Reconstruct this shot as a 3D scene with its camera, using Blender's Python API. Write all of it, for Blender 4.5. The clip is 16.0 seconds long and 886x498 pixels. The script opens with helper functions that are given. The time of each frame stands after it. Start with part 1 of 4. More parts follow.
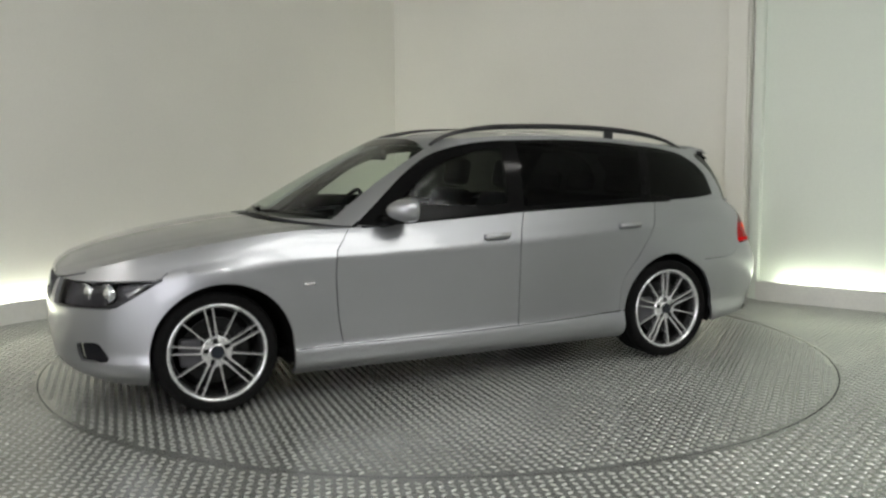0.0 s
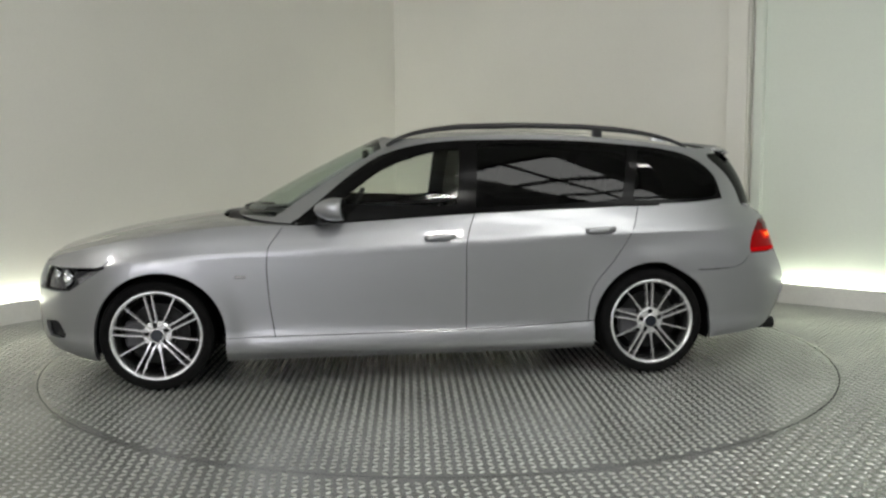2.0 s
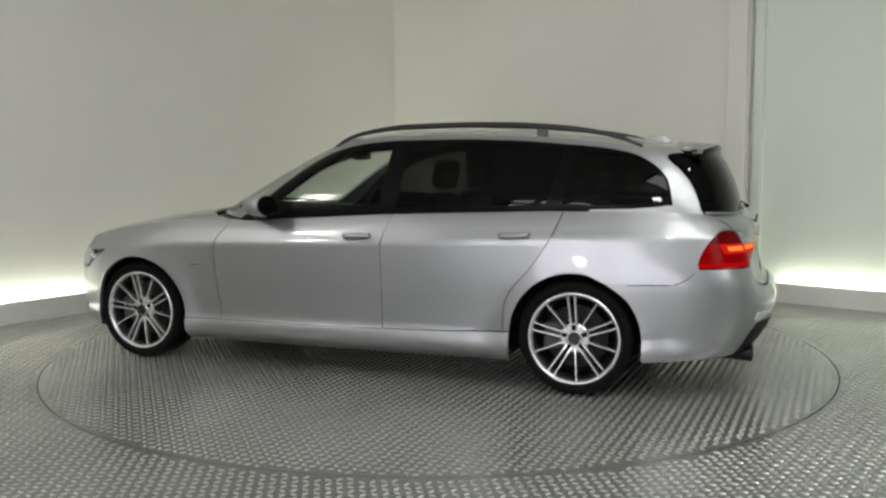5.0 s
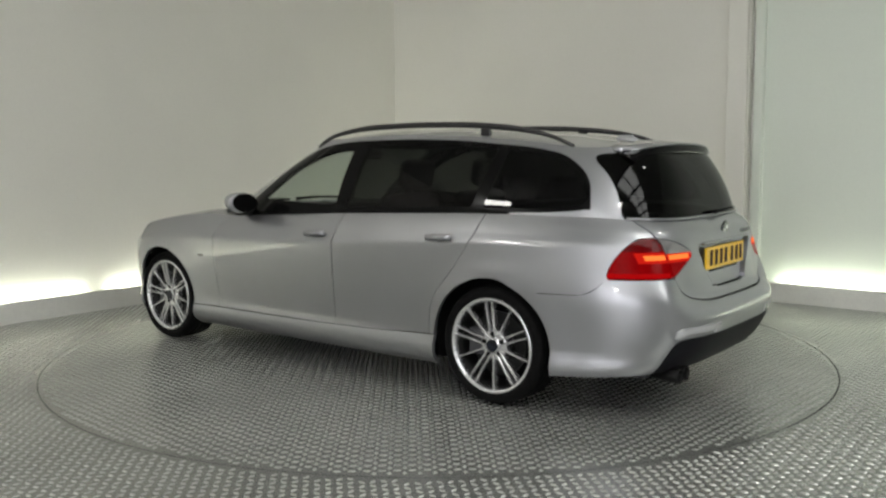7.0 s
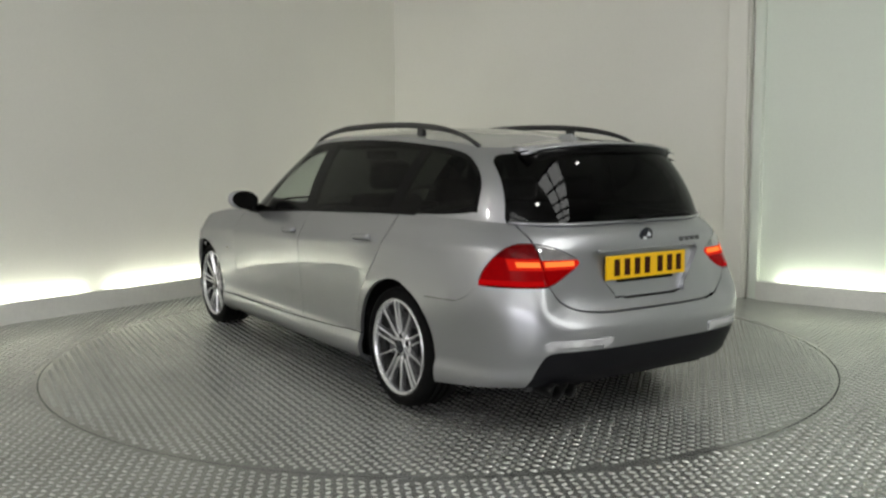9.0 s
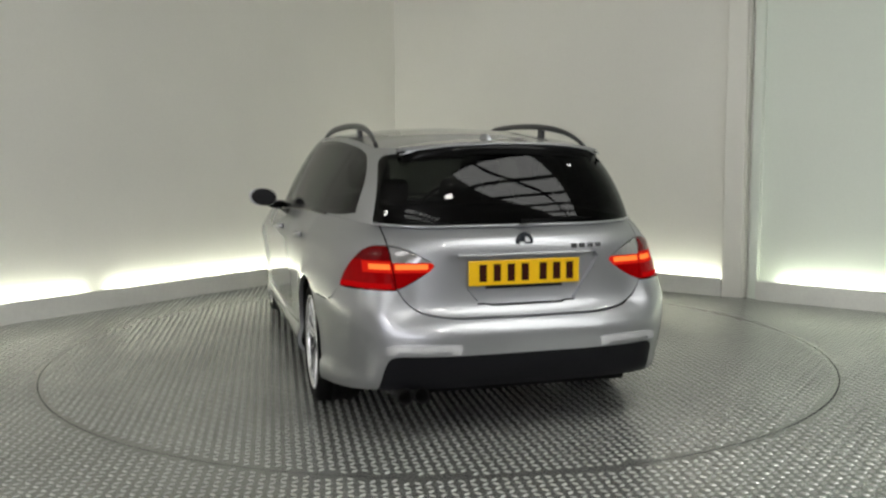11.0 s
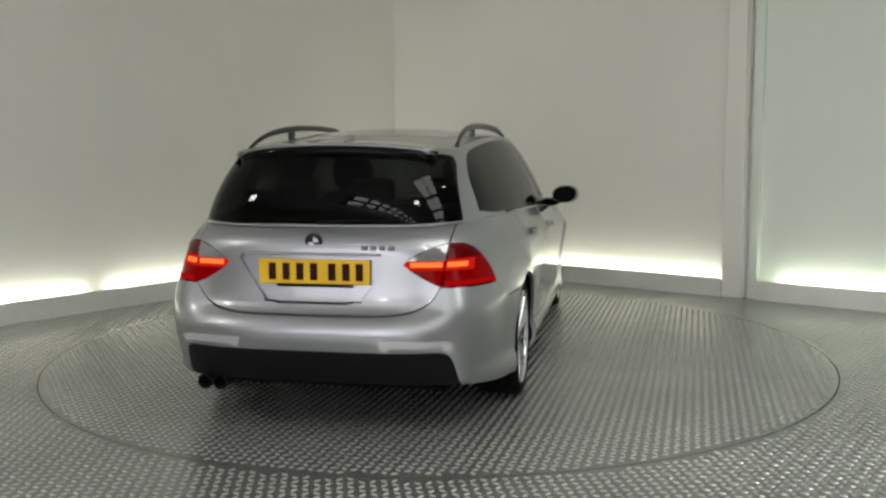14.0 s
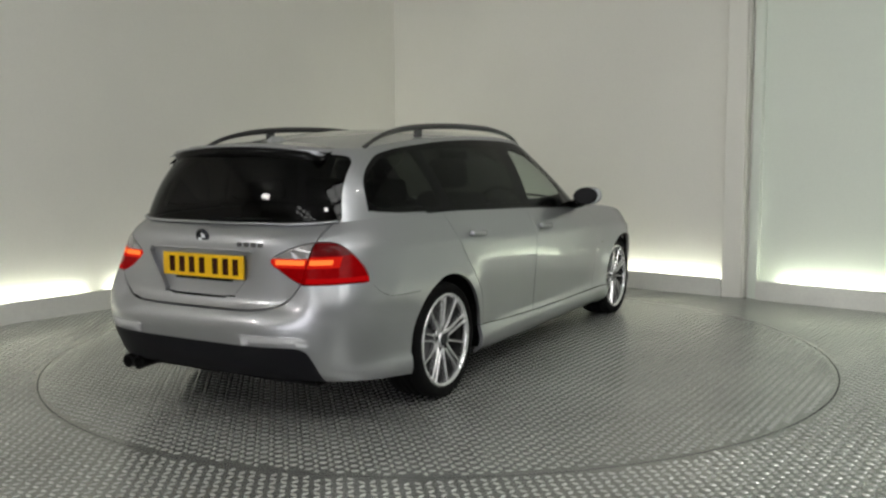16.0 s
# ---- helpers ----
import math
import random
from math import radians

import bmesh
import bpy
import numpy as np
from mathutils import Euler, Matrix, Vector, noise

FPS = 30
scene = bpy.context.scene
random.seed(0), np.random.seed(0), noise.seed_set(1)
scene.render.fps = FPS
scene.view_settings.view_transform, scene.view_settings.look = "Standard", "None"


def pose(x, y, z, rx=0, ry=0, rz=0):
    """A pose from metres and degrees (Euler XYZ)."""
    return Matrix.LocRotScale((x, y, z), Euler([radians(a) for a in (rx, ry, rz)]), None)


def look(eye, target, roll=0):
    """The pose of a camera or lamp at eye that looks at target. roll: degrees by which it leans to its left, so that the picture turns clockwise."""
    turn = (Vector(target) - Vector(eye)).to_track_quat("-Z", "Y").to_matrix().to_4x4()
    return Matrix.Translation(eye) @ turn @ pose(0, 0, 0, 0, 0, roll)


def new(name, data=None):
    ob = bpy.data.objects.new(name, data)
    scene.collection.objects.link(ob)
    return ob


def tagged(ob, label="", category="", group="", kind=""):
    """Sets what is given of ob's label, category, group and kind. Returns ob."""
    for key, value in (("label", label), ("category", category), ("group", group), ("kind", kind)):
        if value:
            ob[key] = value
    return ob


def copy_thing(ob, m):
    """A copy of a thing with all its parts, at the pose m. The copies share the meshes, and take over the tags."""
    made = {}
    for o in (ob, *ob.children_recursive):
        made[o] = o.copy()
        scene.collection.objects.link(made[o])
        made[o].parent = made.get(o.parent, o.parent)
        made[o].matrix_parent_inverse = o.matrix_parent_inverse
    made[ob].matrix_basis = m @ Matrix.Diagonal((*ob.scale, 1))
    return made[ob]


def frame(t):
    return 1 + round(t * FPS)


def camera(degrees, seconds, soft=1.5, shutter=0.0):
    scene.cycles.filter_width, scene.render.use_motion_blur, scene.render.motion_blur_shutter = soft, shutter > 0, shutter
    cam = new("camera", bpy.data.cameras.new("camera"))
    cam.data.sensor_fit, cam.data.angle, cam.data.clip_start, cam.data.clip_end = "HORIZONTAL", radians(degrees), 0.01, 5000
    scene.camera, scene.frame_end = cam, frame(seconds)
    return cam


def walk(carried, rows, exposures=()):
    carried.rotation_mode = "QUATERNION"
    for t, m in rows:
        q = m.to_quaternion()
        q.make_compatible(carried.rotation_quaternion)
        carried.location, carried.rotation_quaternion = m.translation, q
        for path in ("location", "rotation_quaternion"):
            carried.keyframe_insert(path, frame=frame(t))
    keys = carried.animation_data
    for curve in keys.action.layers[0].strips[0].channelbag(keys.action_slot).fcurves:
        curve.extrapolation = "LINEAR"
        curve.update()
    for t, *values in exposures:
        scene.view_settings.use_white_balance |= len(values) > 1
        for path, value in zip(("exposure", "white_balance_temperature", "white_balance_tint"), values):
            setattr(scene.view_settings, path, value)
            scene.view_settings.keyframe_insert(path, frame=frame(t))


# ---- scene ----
SPIN = 9.048          # degrees a second, clockwise seen from above
HEAD = 204.8          # heading of the car at the start
RADIUS = 2.46         # turntable

cam = camera(53.9, 16.0, soft=2.5)
EYE = (0.0, -5.778, 1.26)
STAND = look(EYE, (EYE[0] + 0.00528, EYE[1] + 0.99434, EYE[2] - 0.10608), -0.36)
walk(cam, [(0.0, STAND), (16.0, STAND)], [(0.0, 0.06), (1.5, 0.04), (3.5, -0.09), (6.5, -0.06), (8.0, -0.06), (9.2, -0.03), (11.4, -0.12), (12.5, -0.26), (14.6, -0.26), (16.0, -0.14)])

# ---- world and light ----
world = bpy.data.worlds.new("world")
scene.world = world
world.use_nodes = True
world.node_tree.nodes["Background"].inputs[0].default_value = (0.8, 0.9, 1.0, 1)
world.node_tree.nodes["Background"].inputs[1].default_value = 0.3


# ---- materials ----
def material(name, colour, rough=0.5, metal=0.0, grain=0.0, scale=20.0, stain=0.0, stain_scale=1.5, bump=0.0, coat=0.0, spec=0.5, emit=None, power=0.0):
    """A principled material with variation at two scales."""
    m = bpy.data.materials.new(name)
    m.use_nodes = True
    nt = m.node_tree
    b = nt.nodes["Principled BSDF"]
    b.inputs["Base Color"].default_value = (*colour, 1)
    b.inputs["Roughness"].default_value = rough
    b.inputs["Metallic"].default_value = metal
    b.inputs["Coat Weight"].default_value = coat
    b.inputs["Coat Roughness"].default_value = 0.05
    b.inputs["Specular IOR Level"].default_value = spec
    if emit:
        b.inputs["Emission Color"].default_value = (*emit, 1)
        b.inputs["Emission Strength"].default_value = power
    if grain or stain or bump:
        co = nt.nodes.new("ShaderNodeTexCoord")
        fine, wide = nt.nodes.new("ShaderNodeTexNoise"), nt.nodes.new("ShaderNodeTexNoise")
        fine.inputs["Scale"].default_value, wide.inputs["Scale"].default_value = scale, stain_scale
        fine.inputs["Detail"].default_value, wide.inputs["Detail"].default_value = 4, 3
        last = None
        for tex, amount in ((fine, grain), (wide, stain)):
            nt.links.new(co.outputs["Object"], tex.inputs["Vector"])
            if not amount:
                continue
            ramp = nt.nodes.new("ShaderNodeMapRange")
            ramp.inputs["From Min"].default_value, ramp.inputs["From Max"].default_value = 0.3, 0.7
            ramp.inputs["To Min"].default_value, ramp.inputs["To Max"].default_value = 1 - amount, 1 + amount
            nt.links.new(tex.outputs["Fac"], ramp.inputs["Value"])
            mul = nt.nodes.new("ShaderNodeVectorMath")
            mul.operation = "SCALE"
            if last is None:
                mul.inputs[0].default_value = colour
            else:
                nt.links.new(last, mul.inputs[0])
            nt.links.new(ramp.outputs[0], mul.inputs["Scale"])
            last = mul.outputs[0]
        if last is not None:
            nt.links.new(last, b.inputs["Base Color"])
        if bump:
            bp = nt.nodes.new("ShaderNodeBump")
            bp.inputs["Strength"].default_value, bp.inputs["Distance"].default_value = bump, 0.002
            nt.links.new(fine.outputs["Fac"], bp.inputs["Height"])
            nt.links.new(bp.outputs[0], b.inputs["Normal"])
    return m


def glass(name, tint, rough=0.01, base=0.019, most=0.75):
    """A thin pane: tinted see-through, with a gloss that grows towards grazing views."""
    m = bpy.data.materials.new(name)
    m.use_nodes = True
    nt = m.node_tree
    nt.nodes.remove(nt.nodes["Principled BSDF"])
    out = nt.nodes["Material Output"]
    clear, gloss = nt.nodes.new("ShaderNodeBsdfTransparent"), nt.nodes.new("ShaderNodeBsdfGlossy")
    mix, edge = nt.nodes.new("ShaderNodeMixShader"), nt.nodes.new("ShaderNodeLayerWeight")
    power, gain = nt.nodes.new("ShaderNodeMath"), nt.nodes.new("ShaderNodeMapRange")
    clear.inputs["Color"].default_value = (*tint, 1)
    gloss.inputs["Roughness"].default_value = rough
    edge.inputs["Blend"].default_value = 0.5
    power.operation, power.inputs[1].default_value = "POWER", 5.0
    gain.inputs["To Min"].default_value, gain.inputs["To Max"].default_value = base, most
    nt.links.new(edge.outputs["Facing"], power.inputs[0])
    nt.links.new(power.outputs[0], gain.inputs["Value"])
    nt.links.new(gain.outputs[0], mix.inputs[0])
    nt.links.new(clear.outputs[0], mix.inputs[1])
    nt.links.new(gloss.outputs[0], mix.inputs[2])
    nt.links.new(mix.outputs[0], out.inputs["Surface"])
    return m


def glow(name, colour, power):
    m = bpy.data.materials.new(name)
    m.use_nodes = True
    nt = m.node_tree
    nt.nodes.remove(nt.nodes["Principled BSDF"])
    e = nt.nodes.new("ShaderNodeEmission")
    e.inputs[0].default_value, e.inputs[1].default_value = (*colour, 1), power
    nt.links.new(e.outputs[0], nt.nodes["Material Output"].inputs["Surface"])
    return m


WALL = material("painted_wall", (0.785, 0.775, 0.715), 0.55, grain=0.015, scale=60, stain=0.03, stain_scale=0.7, bump=0.05)
WALL_GREEN = material("painted_wall_cool", (0.74, 0.79, 0.71), 0.55, grain=0.015, scale=60, stain=0.03, stain_scale=0.7, bump=0.05)
PLINTH = material("plinth_paint", (0.76, 0.76, 0.71), 0.5, grain=0.03, scale=40, stain=0.08, stain_scale=2, bump=0.05)
CEIL = material("ceiling_sheet", (0.70, 0.70, 0.685), 0.7, grain=0.04, scale=8, stain=0.1)
STEEL_DARK = material("dark_steel", (0.05, 0.05, 0.055), 0.5, stain=0.2, stain_scale=3)
PLATE = material("floor_plate", (0.300, 0.308, 0.292), 0.27, 0.64, grain=0.10, scale=45, stain=0.14, stain_scale=1.1, bump=0.08)
TREAD = material("tread_metal", (0.57, 0.58, 0.55), 0.40, 0.80, grain=0.12, scale=30, stain=0.15, stain_scale=1.1)
SEAM = material("seam", (0.02, 0.02, 0.02), 0.8, grain=0.2)
PAINT = material("silver_paint", (0.365, 0.371, 0.388), 0.40, 0.92, grain=0.02, scale=900, stain=0.015, stain_scale=2, coat=1.0)
PAINT.node_tree.nodes["Principled BSDF"].inputs["Specular Tint"].default_value = (0.85, 0.85, 0.85, 1)
TRIM = material("black_trim", (0.004, 0.004, 0.004), 0.15, grain=0.1, scale=60, spec=0.09)
PLASTIC = material("dark_plastic", (0.010, 0.010, 0.012), 0.45, grain=0.15, scale=150, bump=0.1, spec=0.08)
RAILBLACK = material("satin_black", (0.014, 0.014, 0.015), 0.28, grain=0.1, scale=50)
LINER = material("liner", (0.006, 0.006, 0.006), 0.9, grain=0.2, scale=40, spec=0.1)
FABRIC = material("seat_leather", (0.009, 0.009, 0.010), 0.6, grain=0.15, scale=90, bump=0.1, spec=0.04)
RUBBER = material("tyre_rubber", (0.007, 0.007, 0.007), 0.8, grain=0.2, scale=60, bump=0.1, spec=0.06)
ALLOY = material("alloy", (0.72, 0.72, 0.73), 0.24, 0.85, grain=0.04, scale=60)
# metal darkened to hold the shade behind the wheel spokes; exhaust tips share it
DARKENED_METAL = material("brake_disc", (0.016, 0.016, 0.016), 0.5, 0.8, grain=0.15, scale=40)
LAMP_SHELL = material("lamp_shell", (0.035, 0.033, 0.038), 0.3, 0.2, grain=0.1, scale=60)
CHROME = material("chrome", (0.8, 0.8, 0.8), 0.08, 1.0, grain=0.02)
YELLOW = material("plate_yellow", (0.80, 0.47, 0.0), 0.35, grain=0.03, scale=80)
INK = material("ink", (0.035, 0.008, 0.004), 0.5, grain=0.1, spec=0.1)
LETTER = material("dark_chrome", (0.16, 0.16, 0.17), 0.2, 0.9, grain=0.05)
BADGE_BLUE = material("badge_dark", (0.012, 0.014, 0.02), 0.2, grain=0.1)
BADGE_WHITE = material("badge_white", (0.7, 0.72, 0.75), 0.2, grain=0.02)
RED = material("red_lens", (0.09, 0.0005, 0.001), 0.15, grain=0.25, scale=40, spec=0.05, emit=(1.0, 0.001, 0.004), power=0.15)
RED_DARK = material("dark_red_lens", (0.10, 0.001, 0.002), 0.12, grain=0.2, scale=40, spec=0.12, emit=(1.0, 0.003, 0.006), power=0.008)
RED_LIT = glow("lit_red", (1.0, 0.008, 0.010), 0.42)
RED_GLOW = glow("glowing_red", (1.0, 0.022, 0.012), 0.62)
ORANGE_LIT = glow("lit_orange", (1.0, 0.20, 0.04), 1.5)
DIMMING_WALL = material("dimming_grey_wall", (0.20, 0.20, 0.20), 0.6, grain=0.03, scale=40, stain=0.06, stain_scale=0.7, bump=0.05)
REFLECTOR_HIGHLIGHT = material("reflector_with_highlight", (0.62, 0.62, 0.64), 0.2, 0.4, grain=0.06, scale=120, coat=0.6)
CLEAR_LENS = material("clear_lens", (0.30, 0.29, 0.29), 0.08, 0.5, grain=0.1, scale=50, coat=1.0)
GLASS_SIDE = glass("side_glass", (0.78, 0.81, 0.78))
GLASS_DARK = glass("privacy_glass", (0.035, 0.038, 0.035))
GLASS_SCREEN = glass("screen_glass", (0.70, 0.76, 0.72))
GLASS_LAMP = glass("lamp_glass", (0.85, 0.86, 0.88))
COVE = glow("cove_tube", (0.96, 1.0, 0.86), 19.0)
SKY = glow("skylight_pane", (0.98, 0.985, 0.95), 6.6)
FILL_LIGHT = glow("frosted_fill_light", (0.95, 0.94, 1.0), 4.2)
FLOOD = glow("flood_lamp", (1.0, 0.98, 0.93), 66.0)


# ---- mesh helpers ----
def link(name, bm, mat, parent=None, smooth=False):
    me = bpy.data.meshes.new(name)
    bm.to_mesh(me)
    bm.free()
    if smooth:
        me.polygons.foreach_set("use_smooth", [True] * len(me.polygons))
    me.materials.append(mat)
    ob = new(name, me)
    ob.parent = parent
    return ob


def part(name, bm, mat, parent, label="", smooth=False):
    ob = link(name, bm, mat, parent, smooth)
    if label:
        ob["label"] = label
    return ob


def box(lo, hi, bevel=0.0, m=None, seg=2):
    bm = bmesh.new()
    c = [(a + b) / 2 for a, b in zip(lo, hi)]
    s = [abs(b - a) for a, b in zip(lo, hi)]
    bmesh.ops.create_cube(bm, size=1, matrix=Matrix.Translation(c) @ Matrix.Diagonal((*s, 1)))
    if bevel:
        bmesh.ops.bevel(bm, geom=bm.edges[:], offset=bevel, segments=seg, affect="EDGES", profile=0.5)
    if m is not None:
        bm.transform(m)
    return bm


def lathe(profile, n=48, axis="Y", centre=(0, 0, 0), closed=False):
    """Turns (radius, offset) pairs round an axis."""
    bm = bmesh.new()
    rings = []
    for r, o in profile:
        ring = []
        for i in range(n):
            a = 2 * math.pi * i / n
            p = (r * math.cos(a), o, r * math.sin(a)) if axis == "Y" else ((r * math.cos(a), r * math.sin(a), o) if axis == "Z" else (o, r * math.cos(a), r * math.sin(a)))
            ring.append(bm.verts.new(Vector(p) + Vector(centre)))
        rings.append(ring)
    pairs = list(zip(rings, rings[1:])) + ([(rings[-1], rings[0])] if closed else [])
    for a, b in pairs:
        for i in range(n):
            bm.faces.new((a[i], a[(i + 1) % n], b[(i + 1) % n], b[i]))
    if not closed:
        for ring in (rings[0], rings[-1]):
            bm.faces.new(ring)
    bmesh.ops.remove_doubles(bm, verts=bm.verts, dist=1e-5)
    bmesh.ops.recalc_face_normals(bm, faces=bm.faces)
    return bm


def tube(points, radius, n=10, flat=1.0):
    """A round bar along points; flat squeezes it across."""
    bm = bmesh.new()
    pts = [Vector(p) for p in points]
    rings = []
    for i, p in enumerate(pts):
        d = (pts[min(i + 1, len(pts) - 1)] - pts[max(i - 1, 0)]).normalized()
        up = Vector((0, 0, 1)) if abs(d.z) < 0.95 else Vector((0, 1, 0))
        s = d.cross(up).normalized()
        u = s.cross(d)
        r = radius[i] if isinstance(radius, (list, tuple)) else radius
        rings.append([bm.verts.new(p + s * math.cos(2 * math.pi * k / n) * r + u * math.sin(2 * math.pi * k / n) * r * flat) for k in range(n)])
    for a, b in zip(rings, rings[1:]):
        for k in range(n):
            bm.faces.new((a[k], a[(k + 1) % n], b[(k + 1) % n], b[k]))
    bm.faces.new(rings[0])
    bm.faces.new(rings[-1])
    bmesh.ops.recalc_face_normals(bm, faces=bm.faces)
    return bm


def curve(*pairs):
    """A smooth function through (x, value) pairs, with flattened overshoot."""
    pairs = sorted(pairs)
    xs, ys = np.array([p[0] for p in pairs]), np.array([p[1] for p in pairs])
    d = np.diff(ys) / np.diff(xs)
    k = np.zeros(len(xs))
    k[0], k[-1] = d[0], d[-1]
    for i in range(1, len(xs) - 1):
        k[i] = 0 if d[i - 1] * d[i] <= 0 else 2 * d[i - 1] * d[i] / (d[i - 1] + d[i])

    def value(x):
        if x <= xs[0]:
            return float(ys[0])
        if x >= xs[-1]:
            return float(ys[-1])
        i = int(np.searchsorted(xs, x)) - 1
        i = min(max(i, 0), len(xs) - 2)
        h = xs[i + 1] - xs[i]
        s = (x - xs[i]) / h
        return float((2 * s**3 - 3 * s**2 + 1) * ys[i] + (s**3 - 2 * s**2 + s) * h * k[i] + (-2 * s**3 + 3 * s**2) * ys[i + 1] + (s**3 - s**2) * h * k[i + 1])

    return value


def cut(bm, f, where=None):
    """Splits faces along f = 0."""
    val = {}
    for v in bm.verts:
        a = f(v.co)
        val[v] = 0.0 if abs(a) < 4e-4 else a
    faces = [q for q in bm.faces if where is None or where(q.calc_center_median())]
    faces = [q for q in faces if min(val[v] for v in q.verts) < 0 < max(val[v] for v in q.verts)]
    edges = {e for q in faces for e in q.edges}
    for e in edges:
        a, b = e.verts
        if val[a] * val[b] < 0:
            _, nv = bmesh.utils.edge_split(e, a, val[a] / (val[a] - val[b]))
            val[nv] = 0.0
    for q in faces:
        zero = [v for v in q.verts if val[v] == 0.0]
        if len(zero) >= 2:
            best = None
            n = len(q.verts)
            order = list(q.verts)
            for i in range(len(zero)):
                for j in range(i + 1, len(zero)):
                    a, b = order.index(zero[i]), order.index(zero[j])
                    gap = min(abs(a - b), n - abs(a - b))
                    if gap > 1:
                        one = [val[v] for v in order[a + 1:b]]
                        two = [val[v] for v in order[b + 1:] + order[:a]]
                        if one and two and sum(one) * sum(two) < 0:
                            best = (zero[i], zero[j])
            if best:
                bmesh.utils.face_split(q, best[0], best[1])


def seam(bm, f, where, half=0.0025):
    """Opens a joint along f = 0 within a region."""
    cut(bm, lambda c: f(c) - half, where)
    cut(bm, lambda c: f(c) + half, where)
    gone = [q for q in bm.faces if where(q.calc_center_median()) and abs(f(q.calc_center_median())) < half]
    bmesh.ops.delete(bm, geom=gone, context="FACES")


def take(bm, keep, rim=0.012):
    """A new mesh of the faces that keep accepts, with its border turned inwards."""
    out = bmesh.new()
    seen = {}
    for q in bm.faces:
        if keep(q.calc_center_median()):
            vs = []
            for v in q.verts:
                if v not in seen:
                    seen[v] = out.verts.new(v.co)
                vs.append(seen[v])
            try:
                out.faces.new(vs)
            except ValueError:
                pass
    out.normal_update()
    for q in out.faces:
        q.smooth = True
    if rim and out.faces:
        edges = [e for e in out.edges if e.is_boundary]
        norm = {v: v.normal.copy() for v in out.verts}
        made = {}
        for e in edges:
            for v in e.verts:
                if v not in made:
                    made[v] = out.verts.new(v.co - norm[v] * rim)
        for e in edges:
            a, b = e.link_loops[0].vert, e.link_loops[0].link_loop_next.vert
            out.faces.new((b, a, made[a], made[b]))
            e.smooth = False
    return out


# ---- the room ----
# p runs along the warm wall from the corner, q along the cool wall; both towards the camera
CORNER = Vector((-0.489, 4.447, 0))
ALONG_P, ALONG_Q = Vector((-0.629, -0.777, 0)), Vector((0.777, -0.629, 0))
ROOM = Matrix(((ALONG_P.x, ALONG_Q.x, 0, CORNER.x), (ALONG_P.y, ALONG_Q.y, 0, CORNER.y), (0, 0, 1, 0), (0, 0, 0, 1)))
LONG_P, LONG_Q, HIGH = 13.0, 16.0, 4.6


def setting(name, bm, mat, label, category):
    bm.transform(ROOM)
    bmesh.ops.recalc_face_normals(bm, faces=bm.faces)
    return tagged(link(name, bm, mat), label, category, kind="structure")


POST = (3.95, 4.19)     # where the pilaster stands on the cool wall
setting("wall_west", box((-0.2, -0.2, 0), (LONG_P, 0, HIGH)), WALL, "matt off-white painted studio wall", "wall")
setting("wall_north", box((-0.2, 0.0, 0), (0, POST[1] + 0.06, HIGH)), WALL, "matt off-white painted studio wall", "wall")
setting("wall_north_side", box((-0.2, POST[1] + 0.06, 0), (0.0, LONG_Q, HIGH)), WALL_GREEN, "pale greenish white painted studio wall", "wall")
WIN = (4.5, 11.5, 0.5, 3.3)     # unseen window added behind the camera for light: q from, to, z from, to


def joined(*boxes):
    bm = bmesh.new()
    for lo, hi in boxes:
        b = box(lo, hi)
        me = bpy.data.meshes.new("t")
        b.to_mesh(me)
        b.free()
        bm.from_mesh(me)
        bpy.data.meshes.remove(me)
    return bm


setting("wall_south", joined(((LONG_P, -0.2, 0), (LONG_P + 0.2, WIN[0], HIGH)), ((LONG_P, WIN[1], 0), (LONG_P + 0.2, LONG_Q, HIGH)),
                             ((LONG_P, WIN[0], 0), (LONG_P + 0.2, WIN[1], WIN[2])), ((LONG_P, WIN[0], WIN[3]), (LONG_P + 0.2, WIN[1], HIGH))),
        WALL, "plain off-white wall behind the camera", "wall")
# wide frosted glowing pane, added to brighten whatever faces the camera
window = setting("window_1", box((LONG_P + 0.15, WIN[0], WIN[2]), (LONG_P + 0.16, WIN[1], WIN[3])), FILL_LIGHT, "wide frosted window added behind the camera to light the near sides", "window")
for k in range(7):
    q = WIN[0] + (WIN[1] - WIN[0]) * k / 6
    b = box((LONG_P + 0.06, q - 0.04, WIN[2]), (LONG_P + 0.14, q + 0.04, WIN[3]))
    b.transform(ROOM)
    part("window_frame", b, STEEL_DARK, window)
# unseen wall, given a dark colour to dim the reflections on the car
setting("wall_east", box((0.0, LONG_Q, 0), (LONG_P, LONG_Q + 0.2, HIGH)), DIMMING_WALL, "plain unseen wall behind the camera, dark grey to dim reflections", "wall")


SKYLIGHTS = ((3.8, 5.8, 6.4, 15.2, 5), (9.7, 11.2, 4.8, 10.6, 8))     # p from, to, q from, to, bays


